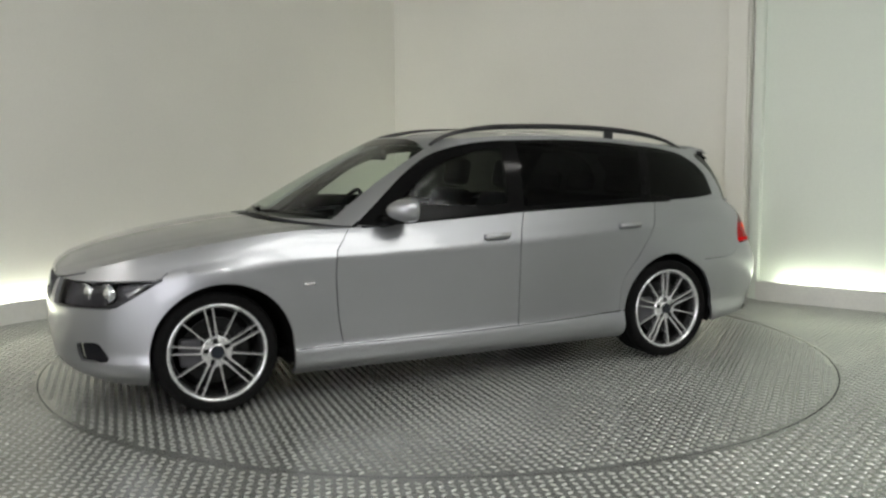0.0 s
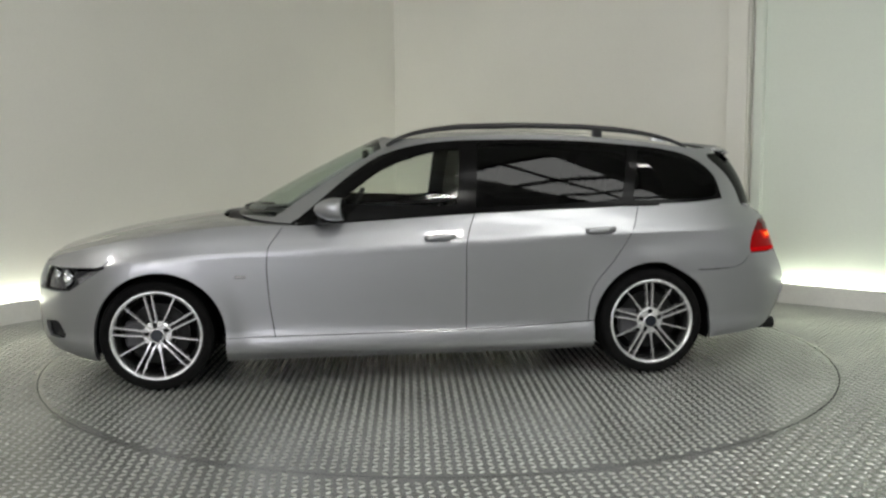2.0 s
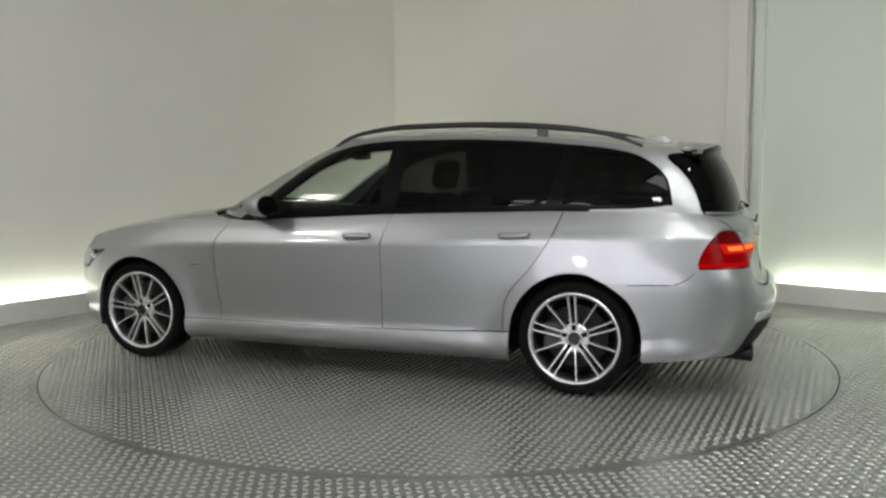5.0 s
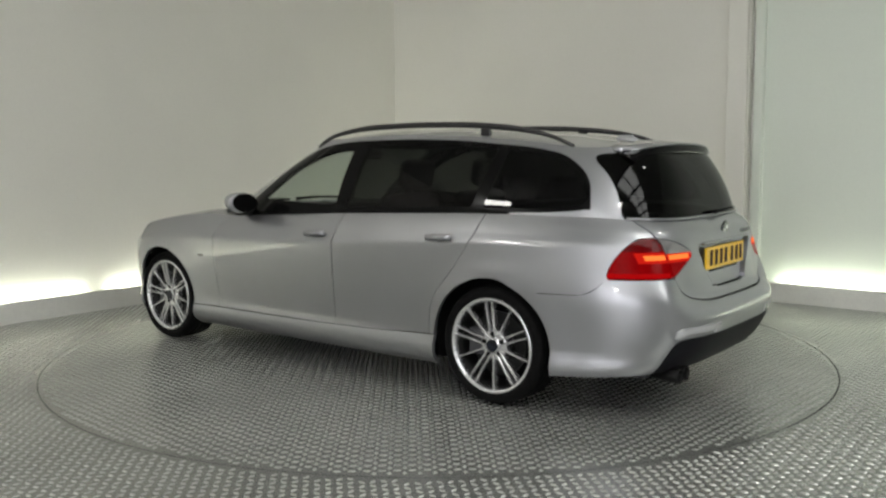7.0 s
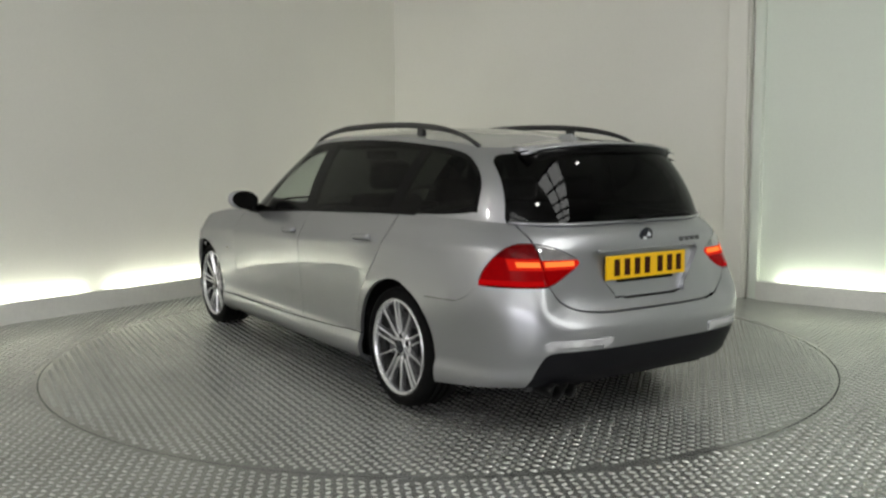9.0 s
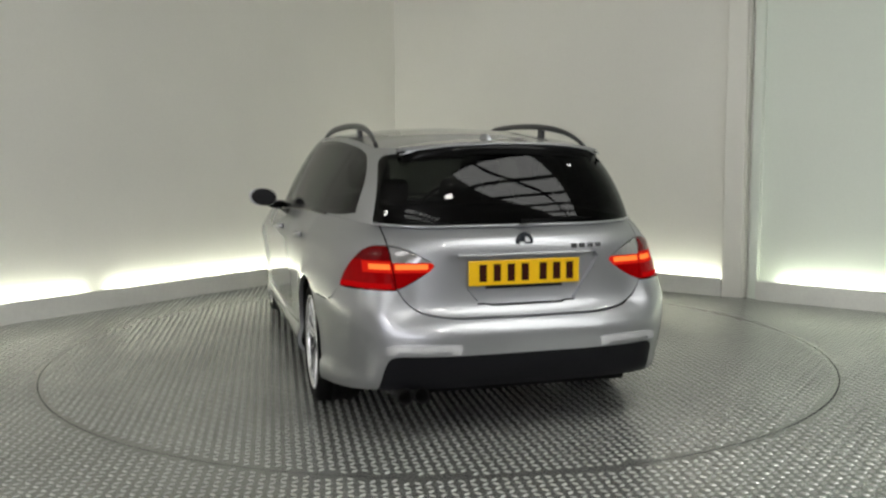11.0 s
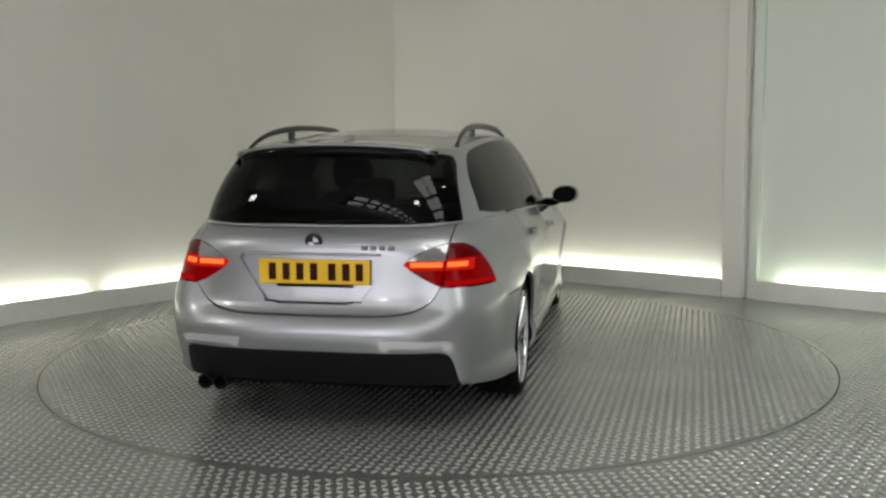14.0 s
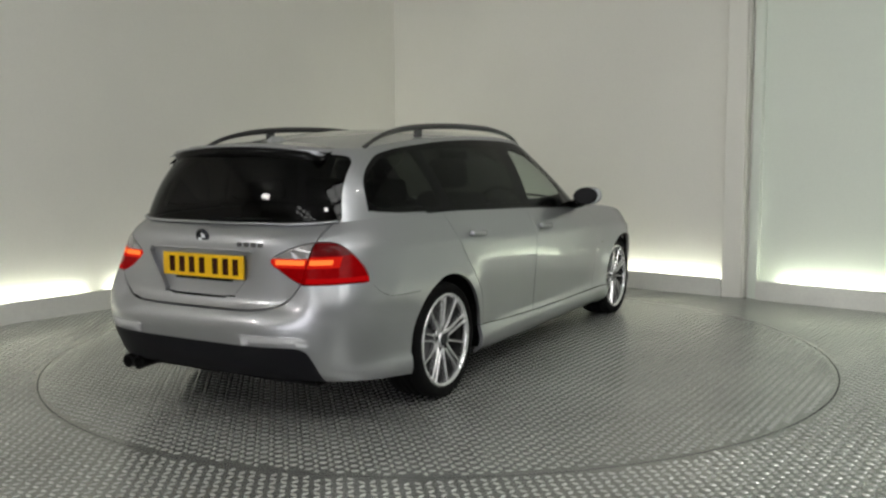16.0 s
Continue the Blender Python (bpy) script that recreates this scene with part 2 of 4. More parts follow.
def ceiling():
    """A grey sheet ceiling with two long skylights of panes between steel bars."""
    ps = sorted({-0.2, LONG_P + 0.2} | {v for k in SKYLIGHTS for v in k[:2]})
    qs = sorted({-0.2, LONG_Q + 0.2} | {v for k in SKYLIGHTS for v in k[2:4]})
    solid = []
    for pa, pb in zip(ps, ps[1:]):
        for qa, qb in zip(qs, qs[1:]):
            if not any(k[0] <= pa < k[1] and k[2] <= qa < k[3] for k in SKYLIGHTS):
                solid.append(((pa, qa, HIGH), (pb, qb, HIGH + 0.15)))
    setting("ceiling", joined(*solid), CEIL, "grey sheet ceiling with two skylight openings", "ceiling")
    for number, (p0, p1, q0, q1, bays) in enumerate(SKYLIGHTS, 1):
        win = setting("skylight_%d" % number, box((p0, q0, HIGH + 0.13), (p1, q1, HIGH + 0.14)), SKY, "bright skylight with dark glazing bars", "skylight")
        for i in range(bays + 1):
            q = q0 + (q1 - q0) * i / bays
            b = box((p0, q - 0.07, HIGH - 0.05), (p1, q + 0.07, HIGH + 0.12))
            b.transform(ROOM)
            part("glazing_bar", b, STEEL_DARK, win)
        b = box(((p0 + p1) / 2 - 0.05, q0, HIGH - 0.03), ((p0 + p1) / 2 + 0.05, q1, HIGH + 0.12))
        b.transform(ROOM)
        part("glazing_bar", b, STEEL_DARK, win)


ceiling()

# hollow plinths along the walls: a front board, and a trough behind it for the strip lights
PL_H, PL_D = 0.166, 0.12
for name, axis, lo, hi in (("plinth_west", 0, PL_D, LONG_P), ("plinth_north", 1, PL_D - 0.02, POST[0] - 0.005), ("plinth_north_side", 1, POST[1] + 0.065, LONG_Q)):
    bm = bmesh.new()
    for (d0, d1), (z0, z1) in (((PL_D - 0.02, PL_D), (0.0, PL_H)), ((0.0, PL_D - 0.02), (0.0, 0.095))):
        a, c = [lo, d0, z0], [hi, d1, z1]
        if axis == 1:
            a[0], a[1], c[0], c[1] = d0, lo, d1, hi
        b = box(a, c, 0.003)
        me = bpy.data.meshes.new("t")
        b.to_mesh(me)
        b.free()
        bm.from_mesh(me)
        bpy.data.meshes.remove(me)
    setting(name, bm, PLINTH, "low off-white plinth board along the wall", "plinth")


def cove_light(axis, lo, hi):
    """A strip light between two end caps in the trough."""
    ob = tagged(new("cove_light"), "glowing white strip light behind the plinth board", "strip light", "cove lights")
    for nm, mt, spans in (("tube", COVE, ((lo, hi, 0.048, 0.078, 0.100, 0.128),)), ("end_cap", PLINTH, ((lo - 0.03, lo, 0.040, 0.086, 0.096, 0.134), (hi, hi + 0.03, 0.040, 0.086, 0.096, 0.134)))):
        for a, c, d0, d1, z0, z1 in spans:
            b = box((a, d0, z0), (c, d1, z1)) if axis == 0 else box((d0, a, z0), (d1, c, z1))
            b.transform(ROOM)
            part(nm, b, mt, ob)


cove_light(0, 0.25, 3.70)
cove_light(0, 3.90, 7.4)
cove_light(1, 0.25, 3.90)
cove_light(1, 4.42, 7.9)

# pilaster and the joint beside it
post = tagged(new("pilaster"), "off-white boxed pilaster with a vertical joint", "pilaster", kind="structure")
for nm, lo, hi, mt in (("casing", (0.0, POST[0], 0), (0.10, POST[1] - 0.07, HIGH), WALL), ("edge_strip", (0.0, POST[1] - 0.066, 0), (0.082, POST[1] - 0.052, HIGH), WALL),
                       ("side_strip", (0.0, POST[1] - 0.018, 0), (0.07, POST[1] + 0.06, HIGH), WALL_GREEN), ("joint", (0.0, POST[1] - 0.052, 0.0), (0.012, POST[1] - 0.018, HIGH), PLINTH)):
    b = box(lo, hi, 0.005 if nm != "joint" else 0)
    b.transform(ROOM)
    part(nm, b, mt, post)


def flood_lamp(p, q, z, aim, big):
    ob = tagged(new("flood_lamp"), "small bright rectangular flood lamp under the ceiling", "flood lamp", "flood lamps")
    at = ROOM @ Vector((p, q, z))
    m = look(at, aim) @ Matrix.Diagonal((big, big, 1, 1))
    part("housing", box((-0.17, -0.12, 0.0), (0.17, 0.12, 0.10), 0.015, m), STEEL_DARK, ob)
    part("lens", box((-0.15, -0.10, -0.012), (0.15, 0.10, -0.004), 0, m), FLOOD, ob)
    part("bracket", tube([m @ Vector((0, 0, 0.09)), m @ Vector((0, 0, 0.16)), Vector((at.x, at.y, HIGH))], 0.015), STEEL_DARK, ob)


for p, q, z, big in ((6.7, 7.5, 4.1, 1.4), (9.6, 1.5, 4.1, 1.9), (2.7, 7.0, 4.1, 0.6), (12.2, 6.8, 3.3, 1.6)):
    flood_lamp(p, q, z, (0, 0, 0.6), big)


# ---- floor and turntable ----
def disc(r0, r1, z, n=160):
    bm = bmesh.new()
    a = [bm.verts.new((r0 * math.cos(2 * math.pi * i / n), r0 * math.sin(2 * math.pi * i / n), z)) for i in range(n)] if r0 else None
    b = [bm.verts.new((r1 * math.cos(2 * math.pi * i / n), r1 * math.sin(2 * math.pi * i / n), z)) for i in range(n)]
    if a:
        for i in range(n):
            bm.faces.new((a[i], b[i], b[(i + 1) % n], a[(i + 1) % n]))
    else:
        bm.faces.new(b)
    return bm


def floor_sheet():
    """One sheet with a round hole for the turntable."""
    bm = bmesh.new()
    n = 160
    ring = [bm.verts.new(((RADIUS + 0.004) * math.cos(2 * math.pi * i / n), (RADIUS + 0.004) * math.sin(2 * math.pi * i / n), 0)) for i in range(n)]
    far = []
    inv = ROOM.inverted()
    for i in range(n):
        d = Vector((math.cos(2 * math.pi * i / n), math.sin(2 * math.pi * i / n), 0))
        o, e = inv @ Vector((0, 0, 0)), inv.to_3x3() @ d
        k = min((((LONG_P, LONG_Q)[j] if e[j] > 0 else 0) - o[j]) / e[j] for j in range(2) if abs(e[j]) > 1e-6)
        far.append(bm.verts.new(d * k))
    for i in range(n):
        bm.faces.new((ring[i], far[i], far[(i + 1) % n], ring[(i + 1) % n]))
    lip = [bm.verts.new((v.co.x, v.co.y, -0.05)) for v in ring]
    for i in range(n):
        bm.faces.new((ring[i], ring[(i + 1) % n], lip[(i + 1) % n], lip[i]))
    return bm


floor = tagged(link("floor", floor_sheet(), PLATE), "grey metal tread-plate floor", "floor", kind="structure")
pit = tagged(link("turntable_pit", disc(0, RADIUS + 0.1, -0.05), SEAM), "dark pit under the turntable", "pit", kind="structure")


def treads(inside, pitch=0.043, angle=0.0, reach=17.0, spots=False):
    """Raised lozenges of tread plate: two crossing directions on a staggered grid."""
    n = int(reach / pitch)
    i, j = np.meshgrid(np.arange(-n, n), np.arange(-n, n), indexing="ij")
    x, y = i.ravel() * pitch, j.ravel() * pitch
    turn = np.where((i + j).ravel() % 2 == 0, math.pi / 4, -math.pi / 4) + angle
    c, s = math.cos(angle), math.sin(angle)
    x, y = c * x - s * y, s * x + c * y
    ok = inside(x, y)
    x, y, turn = x[ok], y[ok], turn[ok]
    if spots:
        return x, y, turn
    m = len(x)
    half, wide, high = 0.0185, 0.0105, 0.0040
    shape = np.array([(-half, 0, 0), (0, -wide, 0), (half, 0, 0), (0, wide, 0), (-half * 0.55, 0, high), (half * 0.55, 0, high)])
    co = np.empty((m, 6, 3))
    ct, st = np.cos(turn)[:, None], np.sin(turn)[:, None]
    co[:, :, 0] = x[:, None] + ct * shape[:, 0] - st * shape[:, 1]
    co[:, :, 1] = y[:, None] + st * shape[:, 0] + ct * shape[:, 1]
    co[:, :, 2] = shape[:, 2]
    tri = np.array([(0, 1, 4), (1, 5, 4), (1, 2, 5), (2, 3, 5), (3, 4, 5), (3, 0, 4)])
    faces = (tri[None] + 6 * np.arange(m)[:, None, None]).reshape(-1, 3)
    me = bpy.data.meshes.new("tread")
    me.vertices.add(m * 6)
    me.vertices.foreach_set("co", co.ravel())
    me.loops.add(len(faces) * 3)
    me.loops.foreach_set("vertex_index", faces.ravel())
    me.polygons.add(len(faces))
    me.polygons.foreach_set("loop_start", np.arange(len(faces)) * 3)
    me.update(calc_edges=True)
    me.polygons.foreach_set("use_smooth", np.zeros(len(faces), dtype=bool))
    me.materials.append(TREAD)
    return me


def in_room(x, y):
    dx, dy = x - CORNER.x, y - CORNER.y
    p, q = dx * ALONG_P.x + dy * ALONG_P.y, dx * ALONG_Q.x + dy * ALONG_Q.y
    return (p > 0.12) & (q > 0.12) & (p < LONG_P - 0.05) & (q < LONG_Q - 0.05) & (np.hypot(x, y) > RADIUS + 0.03)


def near_patch(x, y):
    return (x > -1.45) & (x < -0.35) & (y > -2.70) & (y < -2.05)


raised = tagged(new("floor_tread", treads(lambda x, y: in_room(x, y) & ~near_patch(x, y), angle=0.12)), "raised tread pattern", kind="stuff")
raised.parent = floor
turntable = tagged(new("turntable"), "round grey tread-plate turntable set flush in the floor", "turntable")
part("deck", disc(0, RADIUS - 0.003, 0.0), PLATE, turntable)
part("rim", lathe([(RADIUS - 0.003, 0.0), (RADIUS - 0.003, -0.04), (RADIUS - 0.03, -0.04), (RADIUS - 0.03, -0.001)], 160, "Z", closed=True), SEAM, turntable)
raised = tagged(new("deck_tread", treads(lambda x, y: np.hypot(x, y) < RADIUS - 0.03, angle=0.35, reach=3.0)), "raised tread pattern", kind="stuff")
raised.parent = turntable


def tread_bars():
    """The raised bars of one stretch of the floor, each an object on one mesh."""
    half, wide, high = 0.0185, 0.0105, 0.0040
    me = bpy.data.meshes.new("tread_bar")
    me.from_pydata([(-half, 0, 0), (0, -wide, 0), (half, 0, 0), (0, wide, 0), (-half * 0.55, 0, high), (half * 0.55, 0, high)], [],
                   [(0, 1, 4), (1, 5, 4), (1, 2, 5), (2, 3, 5), (3, 4, 5), (3, 0, 4)])
    me.materials.append(TREAD)
    for x, y, a in list(zip(*treads(lambda x, y: in_room(x, y) & near_patch(x, y), angle=0.12, spots=True)))[:300]:
        ob = new("tread_bar", me)
        ob.matrix_basis = Matrix.Translation((x, y, 0)) @ Matrix.Rotation(a, 4, "Z")
        ob.parent = floor


# ---- the car: x forward, y to its left, z up, origin midway between the axles on the ground ----
car = tagged(new("estate_car"), "silver metallic estate car with dark rear windows, parked on the turntable", "car")
AXLE, ARCH = 1.38, 0.348
ARCH_X, ARCH_Z = (1.355, -1.380), 0.304
belt = curve((2.16, 0.655), (2.10, 0.672), (2.0, 0.705), (1.84, 0.752), (1.6, 0.806), (1.35, 0.846), (1.09, 0.878), (0.93, 0.888), (0.67, 0.888), (0.29, 0.905), (0, 0.92), (-0.33, 0.938), (-0.65, 0.95), (-0.96, 0.96), (-1.27, 0.968), (-1.75, 0.966), (-2.0, 0.955), (-2.15, 0.945))
crease = curve((2.1, 0.60), (1.6, 0.70), (1.0, 0.745), (0.28, 0.765), (-0.33, 0.785), (-0.95, 0.815), (-1.57, 0.84), (-1.9, 0.85), (-2.2, 0.85))
floor_line = curve((2.1, 0.195), (1.75, 0.158), (1.6, 0.155), (1.0, 0.152), (0, 0.152), (-1.0, 0.160), (-1.75, 0.205), (-2.3, 0.25))
side = curve((0.15, 0.80), (0.175, 0.835), (0.20, 0.862), (0.24, 0.872), (0.285, 0.868), (0.31, 0.856), (0.36, 0.858), (0.5, 0.868), (0.62, 0.877), (0.72, 0.882), (0.85, 0.886), (1.0, 0.886))
nose = curve((0.17, 1.99), (0.22, 2.07), (0.30, 2.115), (0.42, 2.13), (0.52, 2.125), (0.60, 2.11), (0.66, 2.09), (0.72, 2.06))
tail = curve((0.20, -2.20), (0.26, -2.275), (0.34, -2.33), (0.42, -2.362), (0.50, -2.374), (0.53, -2.363), (0.57, -2.315), (0.61, -2.287), (0.70, -2.270), (0.80, -2.264), (0.86, -2.256), (0.90, -2.236), (0.945, -2.172), (1.0, -2.13))


tail_corner = curve((0.20, -2.20), (0.26, -2.275), (0.34, -2.33), (0.42, -2.362), (0.50, -2.372), (0.58, -2.358), (0.66, -2.325), (0.74, -2.294), (0.80, -2.275), (0.86, -2.257), (0.90, -2.236), (0.945, -2.172), (1.0, -2.13))


def tail_at(z, a):
    """The tail's profile; the ledge over the bumper runs out towards the corners."""
    s = min(max((math.sin(a) - 0.36) / 0.30, 0), 1)
    s = s * s * (3 - 2 * s)
    return tail(z) + (tail_corner(z) - tail(z)) * s


def flare(x, z):
    f = 0.0
    for cx in ARCH_X:
        d = math.hypot(x - cx, z - ARCH_Z)
        f += 0.016 * math.exp(-((d - ARCH) / 0.07) ** 2)
    return f


lean_low = curve((2.2, 1.0), (1.7, 1.012), (1.38, 1.008), (0.8, 1.0), (-0.6, 0.995), (-1.4, 0.972), (-1.7, 0.962), (-2.0, 0.950), (-2.4, 0.945))
lean_up = curve((2.2, 1.0), (1.38, 1.005), (0.8, 1.0), (-0.5, 0.995), (-1.0, 0.975), (-1.5, 0.925), (-1.85, 0.875), (-2.1, 0.845), (-2.3, 0.83))


def width(x, z):
    zc, zt = crease(x), belt(x)
    w = side(min(z, zc))
    if z > zc:
        s = min((z - zc) / max(zt - zc, 0.02), 1.1)
        w -= 0.012 * min(s * 6, 1) + 0.058 * s ** 1.5
    low, up = lean_low(x), lean_up(x)
    s = min(max((z - 0.55) / 0.42, 0), 1)
    s = s * s * (3 - 2 * s)
    return (w + flare(x, z)) * (low + (up - low) * s)


def outline(k, n_end=36, n_side=84):
    """Where along half the plan outline sample k lies: an end angle or a side position."""
    if k <= n_end:
        return ("front", math.pi / 2 * (k / n_end))
    if k < n_end + n_side:
        return ("side", (k - n_end) / n_side)
    return ("rear", math.pi / 2 * (1 - (k - n_end - n_side) / n_end))


COUNT = 36 * 2 + 84
X0F, X0R = 1.20, -1.45


def tub_point(k, v):
    kind, a = outline(k)
    x = {"front": 1.8, "side": X0F + (X0R - X0F) * a, "rear": -2.1}[kind]
    for _ in range(4):
        z = floor_line(x) + v * (belt(x) - floor_line(x))
        if kind == "front":
            x = X0F + (nose(z) - X0F) * max(math.cos(a), 0) ** (2 / 2.4)
        elif kind == "rear":
            x = X0R + (tail_at(z, a) - X0R) * max(math.cos(a), 0) ** (2 / 4.2)
    z = floor_line(x) + v * (belt(x) - floor_line(x))
    y = width(x, z)
    if kind == "front":
        y *= max(math.sin(a), 0) ** (2 / 3.6)
    elif kind == "rear":
        y *= max(math.sin(a), 0) ** (2 / 3.8)
    return Vector((x, y, z))


def ring_mesh(point, levels, count=COUNT):
    bm = bmesh.new()
    grid = []
    for v in levels:
        left = [point(k, v) for k in range(count + 1)]
        row = [bm.verts.new(p) for p in left] + [bm.verts.new((p.x, -p.y, p.z)) for p in reversed(left[1:-1])]
        grid.append(row)
    n = len(grid[0])
    for a, b in zip(grid, grid[1:]):
        for i in range(n):
            j = (i + 1) % n
            bm.faces.new((a[i], b[i], b[j], a[j]))
    bmesh.ops.remove_doubles(bm, verts=bm.verts, dist=1e-5)
    bm.normal_update()
    if sum(q.normal.dot(Vector((q.calc_center_median().x * 0.1, q.calc_center_median().y, 0))) for q in bm.faces) < 0:
        bmesh.ops.reverse_faces(bm, faces=bm.faces[:])
    return bm


def arch_f(c):
    best = 9.0
    for cx in ARCH_X:
        d = math.hypot(c.x - cx, c.z - ARCH_Z) - ARCH
        if c.z < ARCH_Z:
            d = abs(c.x - cx) - ARCH
        best = min(best, d)
    return best


front_edge = curve((0.89, 0.69), (0.83, 0.735), (0.77, 0.775), (0.67, 0.785), (0.45, 0.772), (0.32, 0.752), (0.17, 0.74))
mid_edge = curve((0.17, -0.30), (0.75, -0.30), (0.85, -0.32), (0.95, -0.36))
rear_edge = curve((0.97, -1.31), (0.84, -1.26), (0.66, -1.14), (0.53, -1.035), (0.45, -1.005), (0.2, -0.995))
sill_line = curve((1.1, 0.288), (0, 0.292), (-0.64, 0.306), (-1.05, 0.325))
bump_line = curve((-1.70, 0.60), (-1.86, 0.605), (-1.94, 0.632), (-2.0, 0.686), (-2.3, 0.686))
gate_line = curve((0.0, 0.562), (0.3, 0.564), (0.45, 0.58), (0.52, 0.615), (0.56, 0.665), (0.60, 0.76), (0.64, 0.95))


def f_front(c):
    return c.x - front_edge(c.z)


def f_mid(c):
    return c.x - mid_edge(c.z)


def f_rear(c):
    return c.x - rear_edge(c.z)


def f_sill(c):
    return c.z - sill_line(c.x)


def f_bump(c):
    return c.z - bump_line(c.x)


def f_gate(c):
    return c.z - gate_line(abs(c.y))


def both(*values, k=0.012):
    """The largest of the values, rounded off where two meet."""
    top = max(values)
    return top + k * math.log(sum(math.exp((v - top) / k) for v in values))


def f_tail_lamp(c):
    """Below zero inside the rear lamps: from the wing round to the tailgate."""
    y, z = abs(c.y), c.z
    top = 0.872 - max(0, 0.60 - y) ** 1.6 * 1.12
    low = 0.690 + max(0, 0.575 - y) ** 1.35 * 1.02
    fore = -1.990 - 0.100 * (max(z - 0.69, 0) / 0.182) ** 1.9
    return both(z - top, low - z, 0.408 - y, c.x - fore, k=0.006)


def f_head_lamp(c):
    y, z = abs(c.y), c.z
    top = 0.672 + (2.0 - c.x) * 0.03
    low = 0.548 + max(0, 1.84 - c.x) * 0.62
    return both(z - top, low - z, 0.40 - y, 1.62 - c.x, k=0.006)


def f_grille(c):
    y, z = abs(c.y), c.z
    return max(z - 0.665, 0.545 - z, y - 0.345 + (0.665 - z) * 0.35, 0.03 - y, 1.9 - c.x)


def f_intake(c):
    y, z = abs(c.y), c.z
    mid = max(z - 0.36, 0.25 - z, y - 0.33)
    out = max(z - 0.375 + (0.62 - y) * 0.1, 0.285 - z, 0.60 - y, y - 0.735 + (z - 0.26) * 0.3)
    return max(min(mid, out), 1.78 - c.x)


def f_recess(c):
    """Below zero inside the number plate recess of the tailgate."""
    y, z = abs(c.y), c.z
    return both(z - 0.826, 0.606 - z, y - 0.215 - (z - 0.606) * 0.72, c.x + 2.1, k=0.014)


def f_diffuser(c):
    y, z = abs(c.y), c.z
    return both(z - 0.41, y - 0.655 + max(0, z - 0.20) * 0.16, c.x + 2.0, k=0.018)


levels = [0, 0.02, 0.045, 0.075, 0.105, 0.14, 0.17, 0.20, 0.24, 0.29, 0.34, 0.39, 0.44, 0.475, 0.50, 0.525, 0.56, 0.61, 0.66, 0.70, 0.735, 0.77, 0.80, 0.83, 0.86, 0.89, 0.92, 0.95, 0.975, 1.0]
tub = ring_mesh(tub_point, levels)
cut(tub, arch_f)
bmesh.ops.delete(tub, geom=[q for q in tub.faces if arch_f(q.calc_center_median()) < 0], context="FACES")
on_side = lambda c: abs(c.y) > 0.6 and -1.9 < c.x < 1.2
seam(tub, f_sill, lambda c: on_side(c) and -1.03 < c.x < 1.01)
seam(tub, f_front, lambda c: on_side(c) and c.z > sill_line(c.x))
seam(tub, f_mid, lambda c: on_side(c) and c.z > sill_line(c.x))
seam(tub, f_rear, lambda c: on_side(c) and c.z > sill_line(c.x))
rear_zone = lambda c: c.x < -1.6
seam(tub, f_tail_lamp, rear_zone, 0.0022)
gate_zone = lambda c: c.x < -2.0 and abs(c.y) < 0.66
seam(tub, f_gate, lambda c: gate_zone(c) and (abs(c.y) < 0.6), 0.004)
split_y = lambda c: abs(c.y) - (0.575 + max(0, c.z - 0.69) * 0.12)
seam(tub, split_y, lambda c: c.x < -2.0 and c.z > 0.692, 0.003)
seam(tub, f_bump, lambda c: -2.35 < c.x < -1.65 and abs(c.y) > 0.575 and f_tail_lamp(c) > 0, 0.002)
cut(tub, f_diffuser, rear_zone)
cut(tub, f_recess, rear_zone)
nose_zone = lambda c: c.x > 1.5
for f in (f_head_lamp, f_grille, f_intake):
    cut(tub, f, nose_zone)
seam(tub, lambda c: c.z - 0.545 - max(0, 1.86 - c.x) * 0.66, lambda c: 1.56 < c.x and abs(c.y) > 0.30 and f_head_lamp(c) > 0 and f_grille(c) > 0 and c.z < 0.72, 0.002)
seam(tub, lambda c: c.z - belt(c.x) + 0.012, lambda c: c.x > 1.95 and abs(c.y) < 0.75, 0.003)


def zone(c):
    """Which panel a place on the lower body belongs to."""
    if c.x > 1.5:
        if f_head_lamp(c) < 0:
            return "headlight"
        if f_grille(c) < 0:
            return "grille"
        if f_intake(c) < 0:
            return "intake"
        if c.z < 0.545 + max(0, 1.86 - c.x) * 0.66:
            return "front_bumper"
        return "nose" if c.x > 1.95 else "front_wing"
    if c.x < -1.6:
        if f_tail_lamp(c) < 0:
            return "lamp_outer" if split_y(c) > 0 else "lamp_inner"
        if f_diffuser(c) < 0:
            return "diffuser"
        if c.x < -2.0 and split_y(c) < 0 and f_gate(c) > 0:
            return "plate_recess" if f_recess(c) < 0 else "tailgate"
        if f_bump(c) < 0:
            return "rear_bumper"
        return "rear_quarter"
    if f_sill(c) < 0 and -1.03 < c.x < 1.01:
        return "sill"
    if f_front(c) > 0:
        return "front_wing"
    if f_mid(c) > 0:
        return "front_door"
    if f_rear(c) > 0:
        return "rear_door"
    return "rear_quarter"


